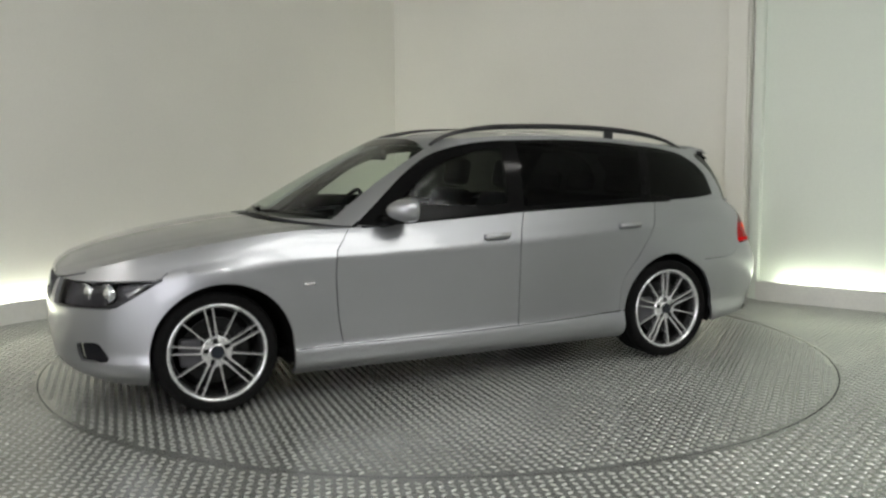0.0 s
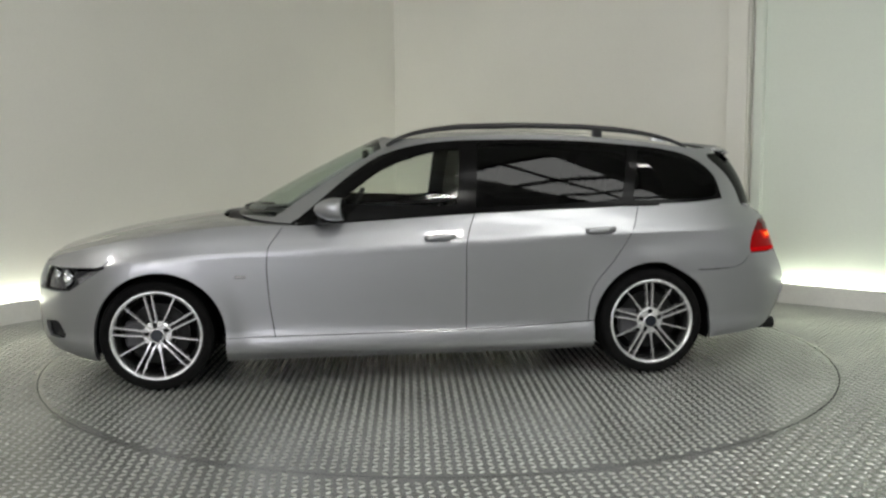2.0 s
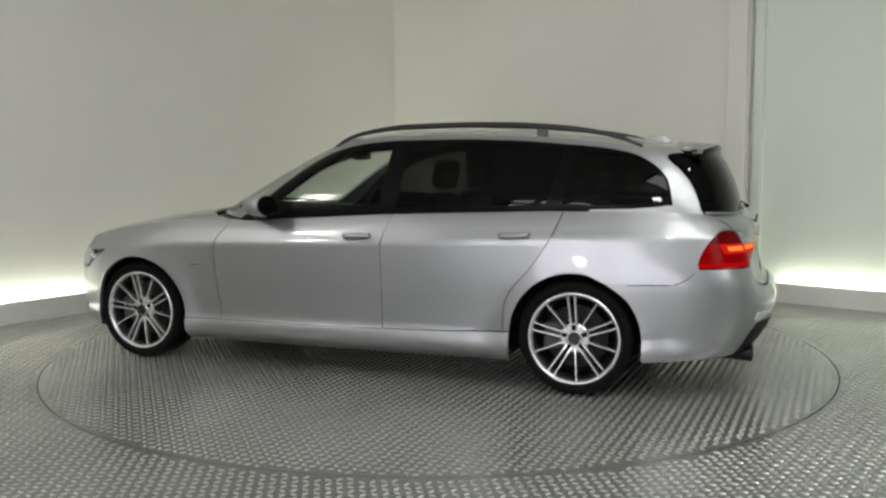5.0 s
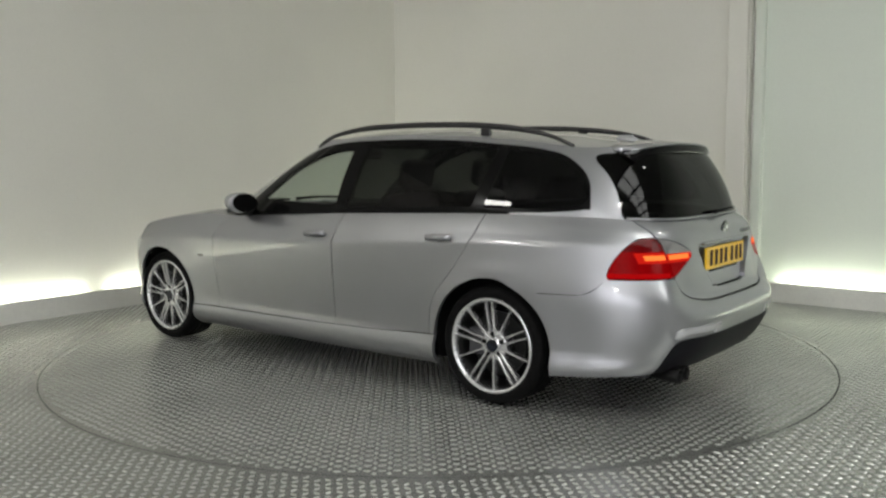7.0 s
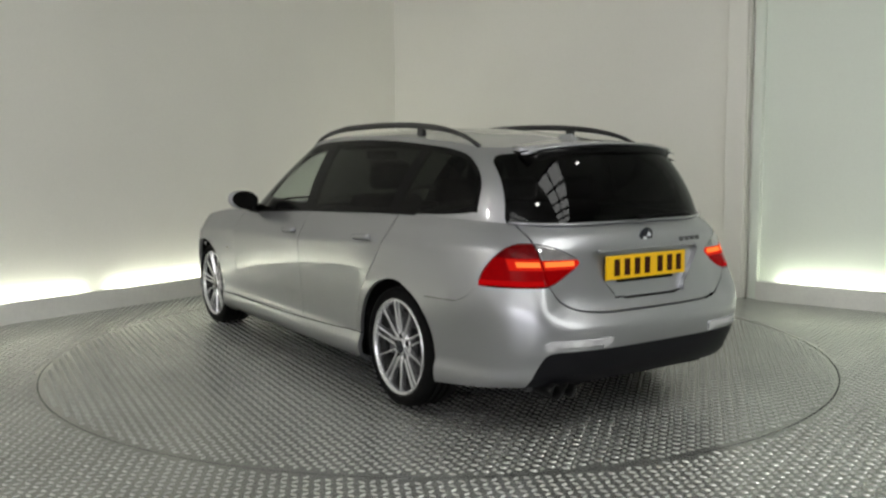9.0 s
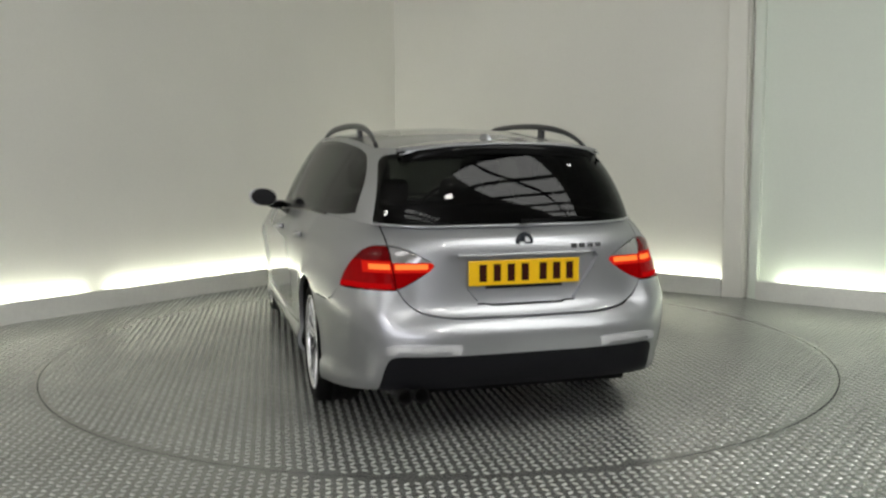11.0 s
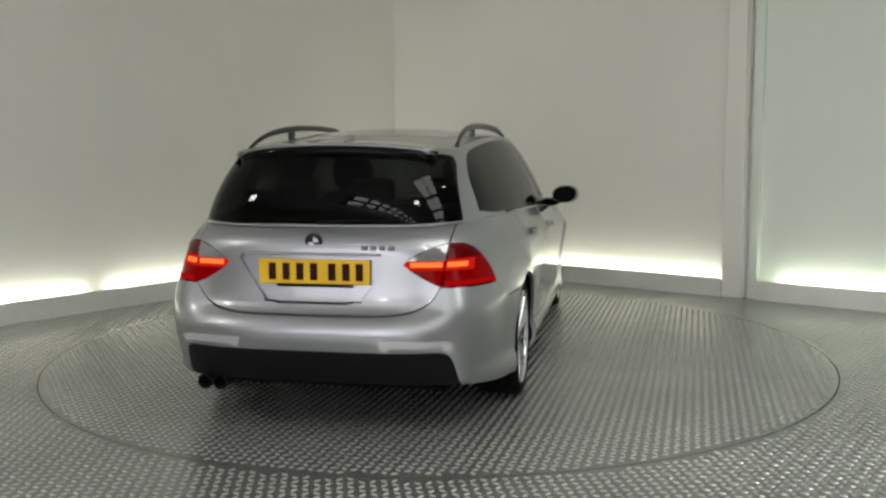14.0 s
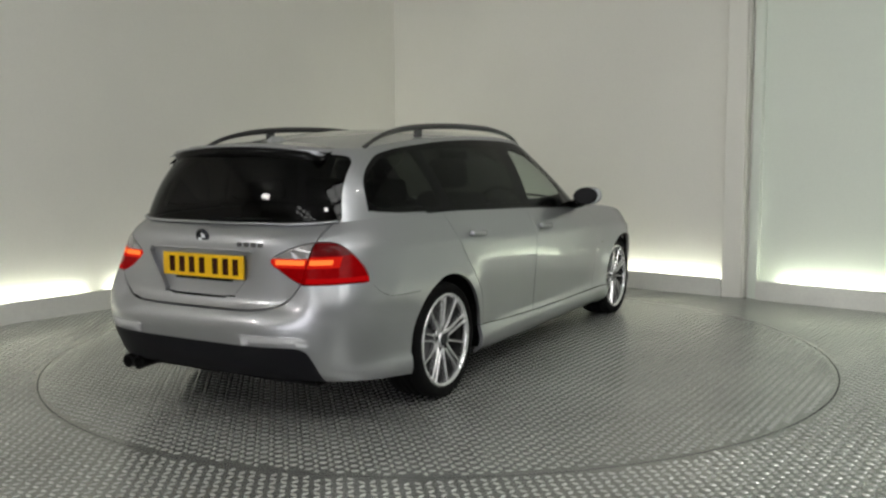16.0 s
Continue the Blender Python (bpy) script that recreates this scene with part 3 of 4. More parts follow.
BODY = {}
for name in ("front_bumper", "nose", "rear_bumper", "diffuser", "tailgate"):
    mt = PLASTIC if name == "diffuser" else PAINT
    BODY[name] = part(name, take(tub, lambda c, n=name: zone(c) == n, 0.02), mt, car, "dark grey lower bumper insert" if name == "diffuser" else "")
for sgn in (1, -1):
    for name in ("front_wing", "front_door", "rear_door", "rear_quarter", "sill"):
        ob = part(name, take(tub, lambda c, n=name: zone(c) == n and c.y * sgn > 0, 0.02), PAINT, car)
        BODY[name, sgn] = ob
b = take(tub, lambda c: zone(c) == "plate_recess", -0.028)
for v in b.verts:
    v.co.x += 0.028
part("plate_recess", b, PAINT, BODY["tailgate"], "silver recess round the number plate")
# dark openings in the nose set back behind the skin
for name, where in (("grille", lambda c: True), ("intake", lambda c: abs(c.y) < 0.45), ("intake", lambda c: c.y > 0.45), ("intake", lambda c: c.y < -0.45)):
    b = take(tub, lambda c, n=name: zone(c) == n and where(c), 0)
    b.normal_update()
    for v in b.verts:
        v.co -= Vector((0.03, 0, 0))
    part(name, b, PLASTIC, BODY["front_bumper"] if name == "intake" else BODY["nose"], "black slatted grille" if name == "grille" else "dark lower air intake")


# greenhouse
roof_line = curve((0.16, 1.315), (0.05, 1.335), (-0.05, 1.35), (-0.18, 1.362), (-0.40, 1.372), (-0.66, 1.373), (-0.99, 1.364), (-1.31, 1.340), (-1.47, 1.325), (-1.64, 1.303), (-1.8, 1.285), (-2.02, 1.262))


def green_point(k, v):
    kind, a = outline(k)
    xf, xr = 0.99, tail(0.945)
    if kind == "front":
        x0 = 0.42
        lowp = Vector((x0 + (xf - x0) * max(math.cos(a), 0) ** (2 / 2.2), 0.806 * max(math.sin(a), 0) ** (2 / 3.2), 0))
        topp = Vector((-0.12 + 0.25 * max(math.cos(a), 0) ** (2 / 2.2), 0.612 * max(math.sin(a), 0) ** (2 / 3.4), 0))
        lowp.z = belt(lowp.x) + 0.045 * math.cos(a) ** 2
        topp.z = roof_line(topp.x) + 0.055 * math.cos(a) ** 2
    elif kind == "side":
        x = 0.42 + (X0R - 0.42) * a
        lowp = Vector((x, width(x, belt(x)) - 0.004, belt(x)))
        x = -0.12 + (-1.5 + 0.12) * a
        topp = Vector((x, 0.612 - 0.055 * max(0, -x - 0.6) ** 1.5, roof_line(x)))
    else:
        x = X0R + (xr - X0R) * max(math.cos(a), 0) ** (2 / 4.2)
        lowp = Vector((x, (width(x, belt(x)) - 0.004) * max(math.sin(a), 0) ** (2 / 3.8), belt(x)))
        x = -1.5 - 0.50 * max(math.cos(a), 0) ** (2 / 3.4)
        topp = Vector((x, (0.612 - 0.055 * max(0, -x - 0.6) ** 1.5) * max(math.sin(a), 0) ** (2 / 3.6), 0))
        topp.z = roof_line(x) + 0.055 * math.cos(a) ** 2
    p = lowp.lerp(topp, v)
    b = 4 * v * (1 - v)
    out = Vector((lowp.x + 0.6, lowp.y * 1.6, 0)).normalized() if kind != "side" else Vector((0, 1, 0))
    return p + out * b * (0.022 if kind == "side" else 0.008 if kind == "front" else 0.024) + Vector((0, 0, 0.012 * b))


green = ring_mesh(green_point, [i / 22 for i in range(23)])
dlo_top = curve((0.66, 0.885), (0.60, 0.935), (0.52, 1.0), (0.46, 1.05), (0.30, 1.175), (0.14, 1.268), (-0.02, 1.315), (-0.18, 1.338), (-0.34, 1.347), (-0.66, 1.350), (-0.98, 1.341), (-1.30, 1.316), (-1.46, 1.300), (-1.63, 1.268), (-1.73, 1.22), (-1.81, 1.15), (-1.838, 1.09), (-1.845, 1.0), (-1.85, 0.9))
dlo_low = lambda x: belt(x) + 0.008 + max(0, -x - 1.45) ** 2 * 0.16


def f_dlo(c):
    return both(c.z - dlo_top(c.x), dlo_low(c.x) - c.z, c.x - 0.66, -1.852 - c.x, k=0.004 if c.x > -1.5 else 0.016)


def f_screen(c):
    return max(abs(c.y) - (0.705 - (c.z - 0.9) * 0.36), 0.15 - c.x - (1.315 - min(c.z, 1.315)) * 0.2, c.z - 1.372, 0.93 - c.z)


def f_rearglass(c):
    y = abs(c.y)
    s = (c.z - 0.95) / 0.31
    return both(y - (0.635 - 0.075 * s), c.z - 1.292 + 0.10 * y * y, 0.948 - c.z, c.x + 1.8, k=0.010)


side_zone = lambda c: abs(c.y) > 0.5 and -2.0 < c.x < 0.9
cut(green, f_dlo, side_zone)
cut(green, f_screen, lambda c: c.x > -0.1)
cut(green, f_rearglass, lambda c: c.x < -1.7)
in_dlo = lambda c: f_dlo(c) < 0 and side_zone(c) and f_screen(c) > 0
in_screen = lambda c: c.x > -0.1 and f_screen(c) < 0
in_rear = lambda c: c.x < -1.7 and f_rearglass(c) < 0
PANES = (("front", lambda c: min(c.x - (-0.255 - (c.z - 0.94) * 0.10), -0.046 - max(0, c.x + 0.15) * 0.09 - f_dlo(c), 0.43 - c.x)),
         ("rear", lambda c: min(-0.36 - (c.z - 0.94) * 0.1 - c.x, c.x + 1.20 + (c.z - 0.95) * 0.25, -0.022 - f_dlo(c))),
         ("quarter", lambda c: min(-1.27 - (c.z - 0.95) * 0.25 - c.x, -0.022 - f_dlo(c))))
for _, f in PANES:
    cut(green, f, in_dlo)


def which_pane(c):
    if not in_dlo(c):
        return ""
    for nm, f in PANES:
        if f(c) > 0:
            return nm
    return "trim"


shell = lambda c: not in_dlo(c) and not in_screen(c) and not in_rear(c)
part("cabin_frame", take(green, shell, 0.02), PAINT, car)
band = lambda c: 1.325 - c.z
cut(green, band, in_screen)
screen = part("windscreen", take(green, lambda c: in_screen(c) and band(c) > 0, 0.004), GLASS_SCREEN, car, "clear curved windscreen")
part("screen_band", take(green, lambda c: in_screen(c) and band(c) <= 0, 0.004), TRIM, screen, "black band along the top of the windscreen")
part("rear_window", take(green, in_rear, 0.004), GLASS_DARK, BODY["tailgate"], "dark tinted rear window")
for sgn in (1, -1):
    part("window_surround", take(green, lambda c: which_pane(c) == "trim" and c.y * sgn > 0, 0.02), TRIM, car, "gloss black window surround")
    for nm, owner, mt in (("front", BODY["front_door", sgn], GLASS_SIDE), ("rear", BODY["rear_door", sgn], GLASS_DARK), ("quarter", BODY["rear_quarter", sgn], GLASS_DARK)):
        b = take(green, lambda c, n=nm: which_pane(c) == n and c.y * sgn > 0, 0.004)
        part("window_glass", b, mt, owner, "clear side window" if nm == "front" else "dark tinted side window")


# roof skin inside the top ring
def cap(row_edge, rows, across, crown):
    """A crowned sheet between the two edges of each row."""
    bm = bmesh.new()
    grid = []
    for k in range(rows):
        e = row_edge(k)
        grid.append([bm.verts.new((e.x, e.y * s, e.z + crown(e, s))) for s in (math.sin(math.pi / 2 * (2 * i / across - 1)) for i in range(across + 1))])
    for a, b in zip(grid, grid[1:]):
        for i in range(across):
            bm.faces.new((a[i], a[i + 1], b[i + 1], b[i]))
    bmesh.ops.remove_doubles(bm, verts=bm.verts, dist=1e-5)
    bmesh.ops.dissolve_degenerate(bm, edges=bm.edges, dist=1e-6)
    bm.normal_update()
    if sum(q.normal.z for q in bm.faces) < 0:
        bmesh.ops.reverse_faces(bm, faces=bm.faces[:])
    for q in bm.faces:
        q.smooth = True
    return bm


def roof_edge(k):
    p = green_point(k, 1.0)
    kind, a = outline(k)
    base = p.z - (0.055 * math.cos(a) ** 2 if kind != "side" else 0)
    return Vector((p.x, p.y, base))


roof = cap(roof_edge, COUNT + 1, 24, lambda e, s: 0.055 * (1 - (e.y * s / 0.625) ** 2) - 0.055 * (1 - (e.y / 0.625) ** 2) if e.y > 1e-4 else 0)
ROOF = part("roof", take(roof, lambda c: True, 0.0), PAINT, car)


# bonnet between the wings
def bonnet_edge(k):
    return tub_point(k, 1.0)


def cowl_f(c):
    """Below zero behind the foot of the windscreen."""
    a = max((c.x - 0.42) / 0.66, 0)
    return (a ** 2.2 + (abs(c.y) / 0.83) ** 3.2) - 1.0 if c.x > 0.42 else -1.0


rows = [k for k in range(COUNT + 1) if bonnet_edge(k).x > 0.60]
hood = cap(lambda i: bonnet_edge(rows[i]), len(rows), 36, lambda e, s: (1 - s * s) * (0.050 * min(1, e.y / 0.5) ** 2) + 0.0035 * math.exp(-((abs(s) - 0.80) / 0.07) ** 2))
cut(hood, cowl_f)
bmesh.ops.delete(hood, geom=[q for q in hood.faces if cowl_f(q.calc_center_median()) < 0], context="FACES")
hood_edge = lambda c: abs(c.y) - (0.735 - max(0, c.x - 1.0) ** 2 * 0.16)
seam(hood, hood_edge, lambda c: c.x < 1.98, 0.0025)
part("bonnet", take(hood, lambda c: hood_edge(c) < 0 or c.x > 1.98, 0.015), PAINT, car)
for sgn in (1, -1):
    part("wing_top", take(hood, lambda c: hood_edge(c) > 0 and c.x <= 1.98 and c.y * sgn > 0, 0.01), PAINT, BODY["front_wing", sgn])
for ob in [o for o in bpy.data.objects if o.parent and o.name.split(".")[0] in ("roof", "bonnet", "wing_top")]:
    ob.data.polygons.foreach_set("use_smooth", [True] * len(ob.data.polygons))


# ---- dark inner skin, wheel housings, underbody ----
def shrunk(bm, keep, depth):
    b = take(bm, keep, 0)
    b.normal_update()
    for v, n in [(v, v.normal.copy()) for v in b.verts]:
        v.co -= n * depth
    return b


part("inner_skin", shrunk(tub, lambda c: zone(c) not in ("headlight", "grille", "intake", "lamp_outer", "lamp_inner"), 0.03), LINER, car, "black inner body skin")
part("underbody", box((-2.12, -0.56, 0.19), (1.86, 0.56, 0.215), 0.008), LINER, car, "black underbody")
for sgn in (1, -1):
    part("floor_edge", box((-0.98, min(sgn * 0.55, sgn * 0.83), 0.185), (0.97, max(sgn * 0.55, sgn * 0.83), 0.205)), LINER, car)


def wheel_housing(cx, sgn):
    bm = bmesh.new()
    n = 30
    rings = []
    for y, r in ((0.815, ARCH + 0.010), (0.80, ARCH + 0.014), (0.52, ARCH + 0.014), (0.52, 0.0)):
        ring = []
        for i in range(n + 1):
            a = radians(-18 + 216 * i / n)
            ring.append(bm.verts.new((cx + r * math.cos(a), sgn * y, ARCH_Z + r * math.sin(a))))
        rings.append(ring)
    for a, b in zip(rings, rings[1:]):
        for i in range(n):
            bm.faces.new((a[i], a[i + 1], b[i + 1], b[i]))
    bmesh.ops.remove_doubles(bm, verts=bm.verts, dist=1e-5)
    return bm


for cx in ARCH_X:
    for sgn in (1, -1):
        part("wheel_housing", wheel_housing(cx, sgn), LINER, car, "black wheel arch liner")


# ---- wheels ----
def spoke(angle, shift0, shift1, w0, w1, r0=0.05, r1=0.228):
    bm = bmesh.new()
    steps = 5
    rows = []
    for i in range(steps + 1):
        s = i / steps
        r = r0 + (r1 - r0) * s
        off, w = shift0 + (shift1 - shift0) * s, w0 + (w1 - w0) * s
        face = -0.020 + 0.020 * s ** 0.7
        rows.append([bm.verts.new((r, face + dy, off + dz)) for dz, dy in ((-w, -0.034), (-w * 0.95, -0.006), (-w * 0.45, 0.0), (w * 0.45, 0.0), (w * 0.95, -0.006), (w, -0.034))])
    for a, b in zip(rows, rows[1:]):
        for k in range(5):
            bm.faces.new((a[k], a[k + 1], b[k + 1], b[k]))
    bm.transform(Matrix.Rotation(-angle, 4, "Y"))
    bmesh.ops.recalc_face_normals(bm, faces=bm.faces)
    return bm


def wheel(phase):
    """Alloy wheel with five pairs of spokes and five single ones; its outer face looks along +y."""
    w = new("wheel")
    w.parent = car
    w["label"] = "silver multi-spoke alloy wheel with a black tyre"
    grooves = [(0.300, -0.012), (0.304, -0.03)]
    for o in (-0.065, -0.105, -0.145):
        grooves += [(0.305, o + 0.006), (0.297, o + 0.004), (0.297, o - 0.004), (0.305, o - 0.006)]
    part("tyre", lathe([(0.240, -0.012), (0.246, -0.001), (0.257, 0.007), (0.275, 0.010), (0.291, 0.004)] + grooves + [(0.305, -0.19), (0.298, -0.212), (0.280, -0.222), (0.240, -0.212)], 72, closed=True), RUBBER, w, smooth=True)
    part("rim", lathe([(0.246, -0.006), (0.245, 0.004), (0.238, 0.007), (0.231, 0.004), (0.226, -0.006), (0.220, -0.026), (0.232, -0.026), (0.246, -0.010)], 72, closed=True), ALLOY, w, "polished alloy rim", smooth=True)
    # the barrel's near-black colour stands in for shade between the spokes
    part("rim_barrel", lathe([(0.221, -0.026), (0.206, -0.07), (0.203, -0.16), (0.235, -0.20), (0.240, -0.20), (0.236, -0.026)], 72, closed=True), DARKENED_METAL, w, "inner rim barrel, darkened for the shade behind the spokes", smooth=True)
    for k in range(5):
        a = radians(phase + 72 * k)
        part("spoke", spoke(a, 0.013, 0.020, 0.0075, 0.0055), ALLOY, w)
        part("spoke", spoke(a, -0.013, -0.020, 0.0075, 0.0055), ALLOY, w)
        part("spoke", spoke(a + radians(36), 0.0, 0.0, 0.0065, 0.0050), ALLOY, w)
        # solid black stub: its colour stands in for the shade in a bolt hole
        part("wheel_bolt", lathe([(0.0145, -0.036), (0.0145, -0.0215), (0.012, -0.0195)], 12, centre=(0.056 * math.cos(a), 0, 0.056 * math.sin(a))), LINER, w, "black stub standing in for a shaded bolt hole")
    part("hub", lathe([(0.078, -0.06), (0.078, -0.030), (0.070, -0.024), (0.046, -0.024), (0.040, -0.014), (0.036, -0.012)], 40), ALLOY, w)
    part("hub_cap", lathe([(0.034, -0.012), (0.033, -0.008), (0.030, -0.007)], 32), BADGE_BLUE, w, "dark round hub cap")
    # disc and caliper are coloured dark for the same shade
    part("brake_disc", lathe([(0.165, -0.085), (0.165, -0.075), (0.10, -0.075), (0.095, -0.06), (0.08, -0.06)], 48), DARKENED_METAL, w, "brake disc", smooth=False)
    part("brake_caliper", box((0.07, -0.10, -0.07), (0.175, -0.05, 0.07), 0.015), STEEL_DARK, w)
    part("wheel_back", lathe([(0.205, -0.15), (0.205, -0.14), (0.02, -0.14)], 40), LINER, w)
    return w


def place_part(src, m):
    """A copy of a part and its sub-parts under the same thing."""
    c = copy_thing(src, m)
    return c


front_wheel = wheel(80)
front_wheel.matrix_basis = pose(AXLE, 0.828, 0.304)
rear_wheel = wheel(86)
rear_wheel.matrix_basis = pose(-AXLE, 0.835, 0.304)
place_part(front_wheel, pose(AXLE, -0.828, 0.304, 0, 0, 180))
place_part(rear_wheel, pose(-AXLE, -0.835, 0.304, 0, 0, 180))


# ---- rear lamps, in bands of their own ----
lamps = take(tub, lambda c: zone(c) in ("lamp_outer", "lamp_inner"), 0)
for h in (0.694, 0.714, 0.758, 0.772, 0.794, 0.800, 0.806, 0.812):
    cut(lamps, lambda c, h=h: c.z - h)
for h in (0.438, 0.575, 0.595, 0.676, 0.700):
    cut(lamps, lambda c, h=h: abs(c.y) - h)


def lamp_piece(c):
    """Which piece of a rear lamp a place belongs to."""
    y, out = abs(c.y), split_y(c) > 0
    if c.z > (0.812 if out else 0.800):
        return "upper_lens"
    if 0.772 < c.z <= 0.794 and (0.438 < y < 0.575 or 0.595 < y < 0.676):
        return "lit_strip"
    if 0.758 < c.z <= 0.806 and y < 0.700:
        return "glow_band"
    if 0.694 < c.z <= 0.714 and out and y > 0.595:
        return "brake_strip"
    return "lens"


for sgn in (1, -1):
    for kind, owner in ((True, BODY["rear_quarter", sgn]), (False, BODY["tailgate"])):
        for nm, outer, inner in (("upper_lens", RED_DARK, CLEAR_LENS), ("lit_strip", ORANGE_LIT, ORANGE_LIT), ("brake_strip", RED_LIT, RED_LIT), ("glow_band", RED_GLOW, RED_GLOW), ("lens", RED, RED)):
            b = take(lamps, lambda c: lamp_piece(c) == nm and c.y * sgn > 0 and (split_y(c) > 0) == kind, 0.004 if "strip" in nm or "band" in nm else 0.03)
            if b.faces:
                part("tail_light_" + nm, b, outer if kind else inner, owner, "glowing rear light strip" if "strip" in nm or "band" in nm else "clear reversing light" if nm == "upper_lens" and not kind else "red rear light")
            else:
                b.free()


# ---- headlamps ----
for sgn in (1, -1):
    own = BODY["front_wing", sgn]
    part("headlight_glass", take(tub, lambda c: zone(c) == "headlight" and c.y * sgn > 0, 0.004), GLASS_LAMP, own, "clear headlight glass")
    part("headlight_shell", shrunk(tub, lambda c: zone(c) == "headlight" and c.y * sgn > 0, 0.055), LAMP_SHELL, own, "grey metallic headlight shell")
    for x, y, r in ((1.955, 0.56, 0.042), (1.875, 0.675, 0.046)):
        m = pose(x, y * sgn, 0.607, 0, 0, 18 * sgn)
        b = lathe([(r + 0.008, -0.06), (r + 0.008, 0.0), (r, 0.004), (r - 0.004, -0.012), (r * 0.5, 0.004), (0.002, 0.010)], 28, "X")
        b.transform(m)
        part("headlight_projector", b, CHROME, own, "chrome headlight reflector", smooth=True)
    b = tube([(1.78, 0.752 * sgn, 0.60), (1.72, 0.762 * sgn, 0.635), (1.68, 0.772 * sgn, 0.655)], [0.022, 0.016, 0.006], 8)
    part("indicator", b, CLEAR_LENS, own)


# ---- tailgate details ----
def on_tail(y, z):
    """The x of the tailgate skin at a place on it."""
    a = math.asin(min(1, (abs(y) / max(width(-2.2, z), 0.1))) ** (3.8 / 2))
    return X0R + (tail(z) - X0R) * math.cos(a) ** (2 / 4.2)


gate = BODY["tailgate"]
PLATE_X = on_tail(0.0, 0.72) + 0.018
plate = part("number_plate", box((PLATE_X - 0.010, -0.26, 0.692), (PLATE_X, 0.26, 0.803), 0.004), YELLOW, gate, "yellow rear number plate with dark bars")
for i, y in enumerate((0.195, 0.130, 0.065, 0.0, -0.085, -0.150, -0.212)):
    w = 0.017
    part("plate_bar", box((PLATE_X - 0.0125, y - w, 0.710), (PLATE_X - 0.0095, y + w, 0.786)), INK, plate)
part("plate_holder", box((PLATE_X - 0.006, -0.18, 0.678), (PLATE_X + 0.01, 0.18, 0.690), 0.003), TRIM, gate)
part("handle_strip", box((PLATE_X - 0.022, -0.31, 0.822), (PLATE_X + 0.01, 0.31, 0.834), 0.005), PAINT, gate, "silver grip strip above the plate")
bx = on_tail(0, 0.88)
badge = lathe([(0.041, 0.0), (0.041, 0.008), (0.036, 0.011)], 36, "X")
tilt = pose(bx + 0.004, 0, 0.882, 0, 12, 180)
badge.transform(tilt)
badge = part("badge", badge, BADGE_BLUE, gate, "round dark badge")
for q in (0, 180):
    b = bmesh.new()
    c0 = b.verts.new((0.0125, 0, 0))
    arc = [b.verts.new((0.0125, 0.024 * math.cos(radians(q + 90 * i / 8)), 0.024 * math.sin(radians(q + 90 * i / 8)))) for i in range(9)]
    low = [b.verts.new((0.010, v.co.y, v.co.z)) for v in [c0] + arc]
    for i in range(8):
        b.faces.new((c0, arc[i], arc[i + 1]))
        b.faces.new((arc[i], low[i + 1], low[i + 2], arc[i + 1]))
    b.transform(tilt)
    part("badge_field", b, BADGE_WHITE, badge)
for i in range(4):
    y = -0.235 - 0.04 * i
    x = on_tail(y, 0.856)
    part("model_bar", box((x - 0.004, y - 0.014, 0.846), (x + 0.004, y + 0.014, 0.866), 0.002), LETTER, gate)
part("rear_wiper", tube([(-2.20, 0.0, 0.965), (-2.19, -0.10, 0.968), (-2.165, -0.36, 0.972)], [0.012, 0.006, 0.004], 8), RUBBER, gate, "black rear wiper")


ledge = [green_point(k, 0.0) for k in range(COUNT, COUNT - 34, -1)]
ledge = [p for p in ledge if p.y < 0.63]
ledge = [Vector((p.x, -p.y, p.z)) for p in reversed(ledge[1:])] + ledge
part("window_ledge", tube([p + Vector((-0.008, 0, 0.003)) for p in ledge], 0.010, 8, 0.7), PAINT, gate, "bright silver ledge below the rear window", smooth=True)
# reflector strips whose pale colour also stands in for light on the flange
marks = take(tub, lambda c: zone(c) == "rear_bumper" and c.x < -2.1 and 0.38 < c.z < 0.50, 0)
f_mark = lambda c: both(abs(abs(c.y) - 0.465) - 0.155, abs(c.z - 0.443) - 0.019, k=0.004)
cut(marks, f_mark)
for sgn in (1, -1):
    b = take(marks, lambda c: f_mark(c) < 0 and c.y * sgn > 0, 0.008)
    for v in b.verts:
        v.co.x -= 0.005
    part("rear_reflector", b, REFLECTOR_HIGHLIGHT, BODY["rear_bumper"], "reflector strip set in the bumper, pale like the lit flange")


def spoiler(top, thick, back0, grow):
    """A thin wing over the rear window, arched like the roof."""
    bm = bmesh.new()
    rows = []
    n = 28
    for i in range(n + 1):
        y = (-0.50 + i / n) * grow
        s = abs(y) / 0.50
        back = back0 + 0.085 * s ** 2.6 + 0.045 * s ** 10
        zt = top - 0.034 * s * s - 0.010 * s ** 10
        th = thick * (1 - 0.25 * min(s, 1) ** 8)
        rows.append([bm.verts.new(p) for p in ((-1.84, y * 0.99, zt + 0.014), (-1.95, y, zt + 0.004), (back + 0.012, y, zt - 0.004), (back, y, zt - 0.009), (back + 0.004, y, zt - th), (-1.98, y, zt - th - 0.008), (-1.86, y * 0.98, zt - 0.02))])
    for a, b in zip(rows, rows[1:]):
        for k in range(7):
            bm.faces.new((a[k], a[(k + 1) % 7], b[(k + 1) % 7], b[k]))
    bm.faces.new(rows[0])
    bm.faces.new(rows[-1])
    bmesh.ops.recalc_face_normals(bm, faces=bm.faces)
    return bm


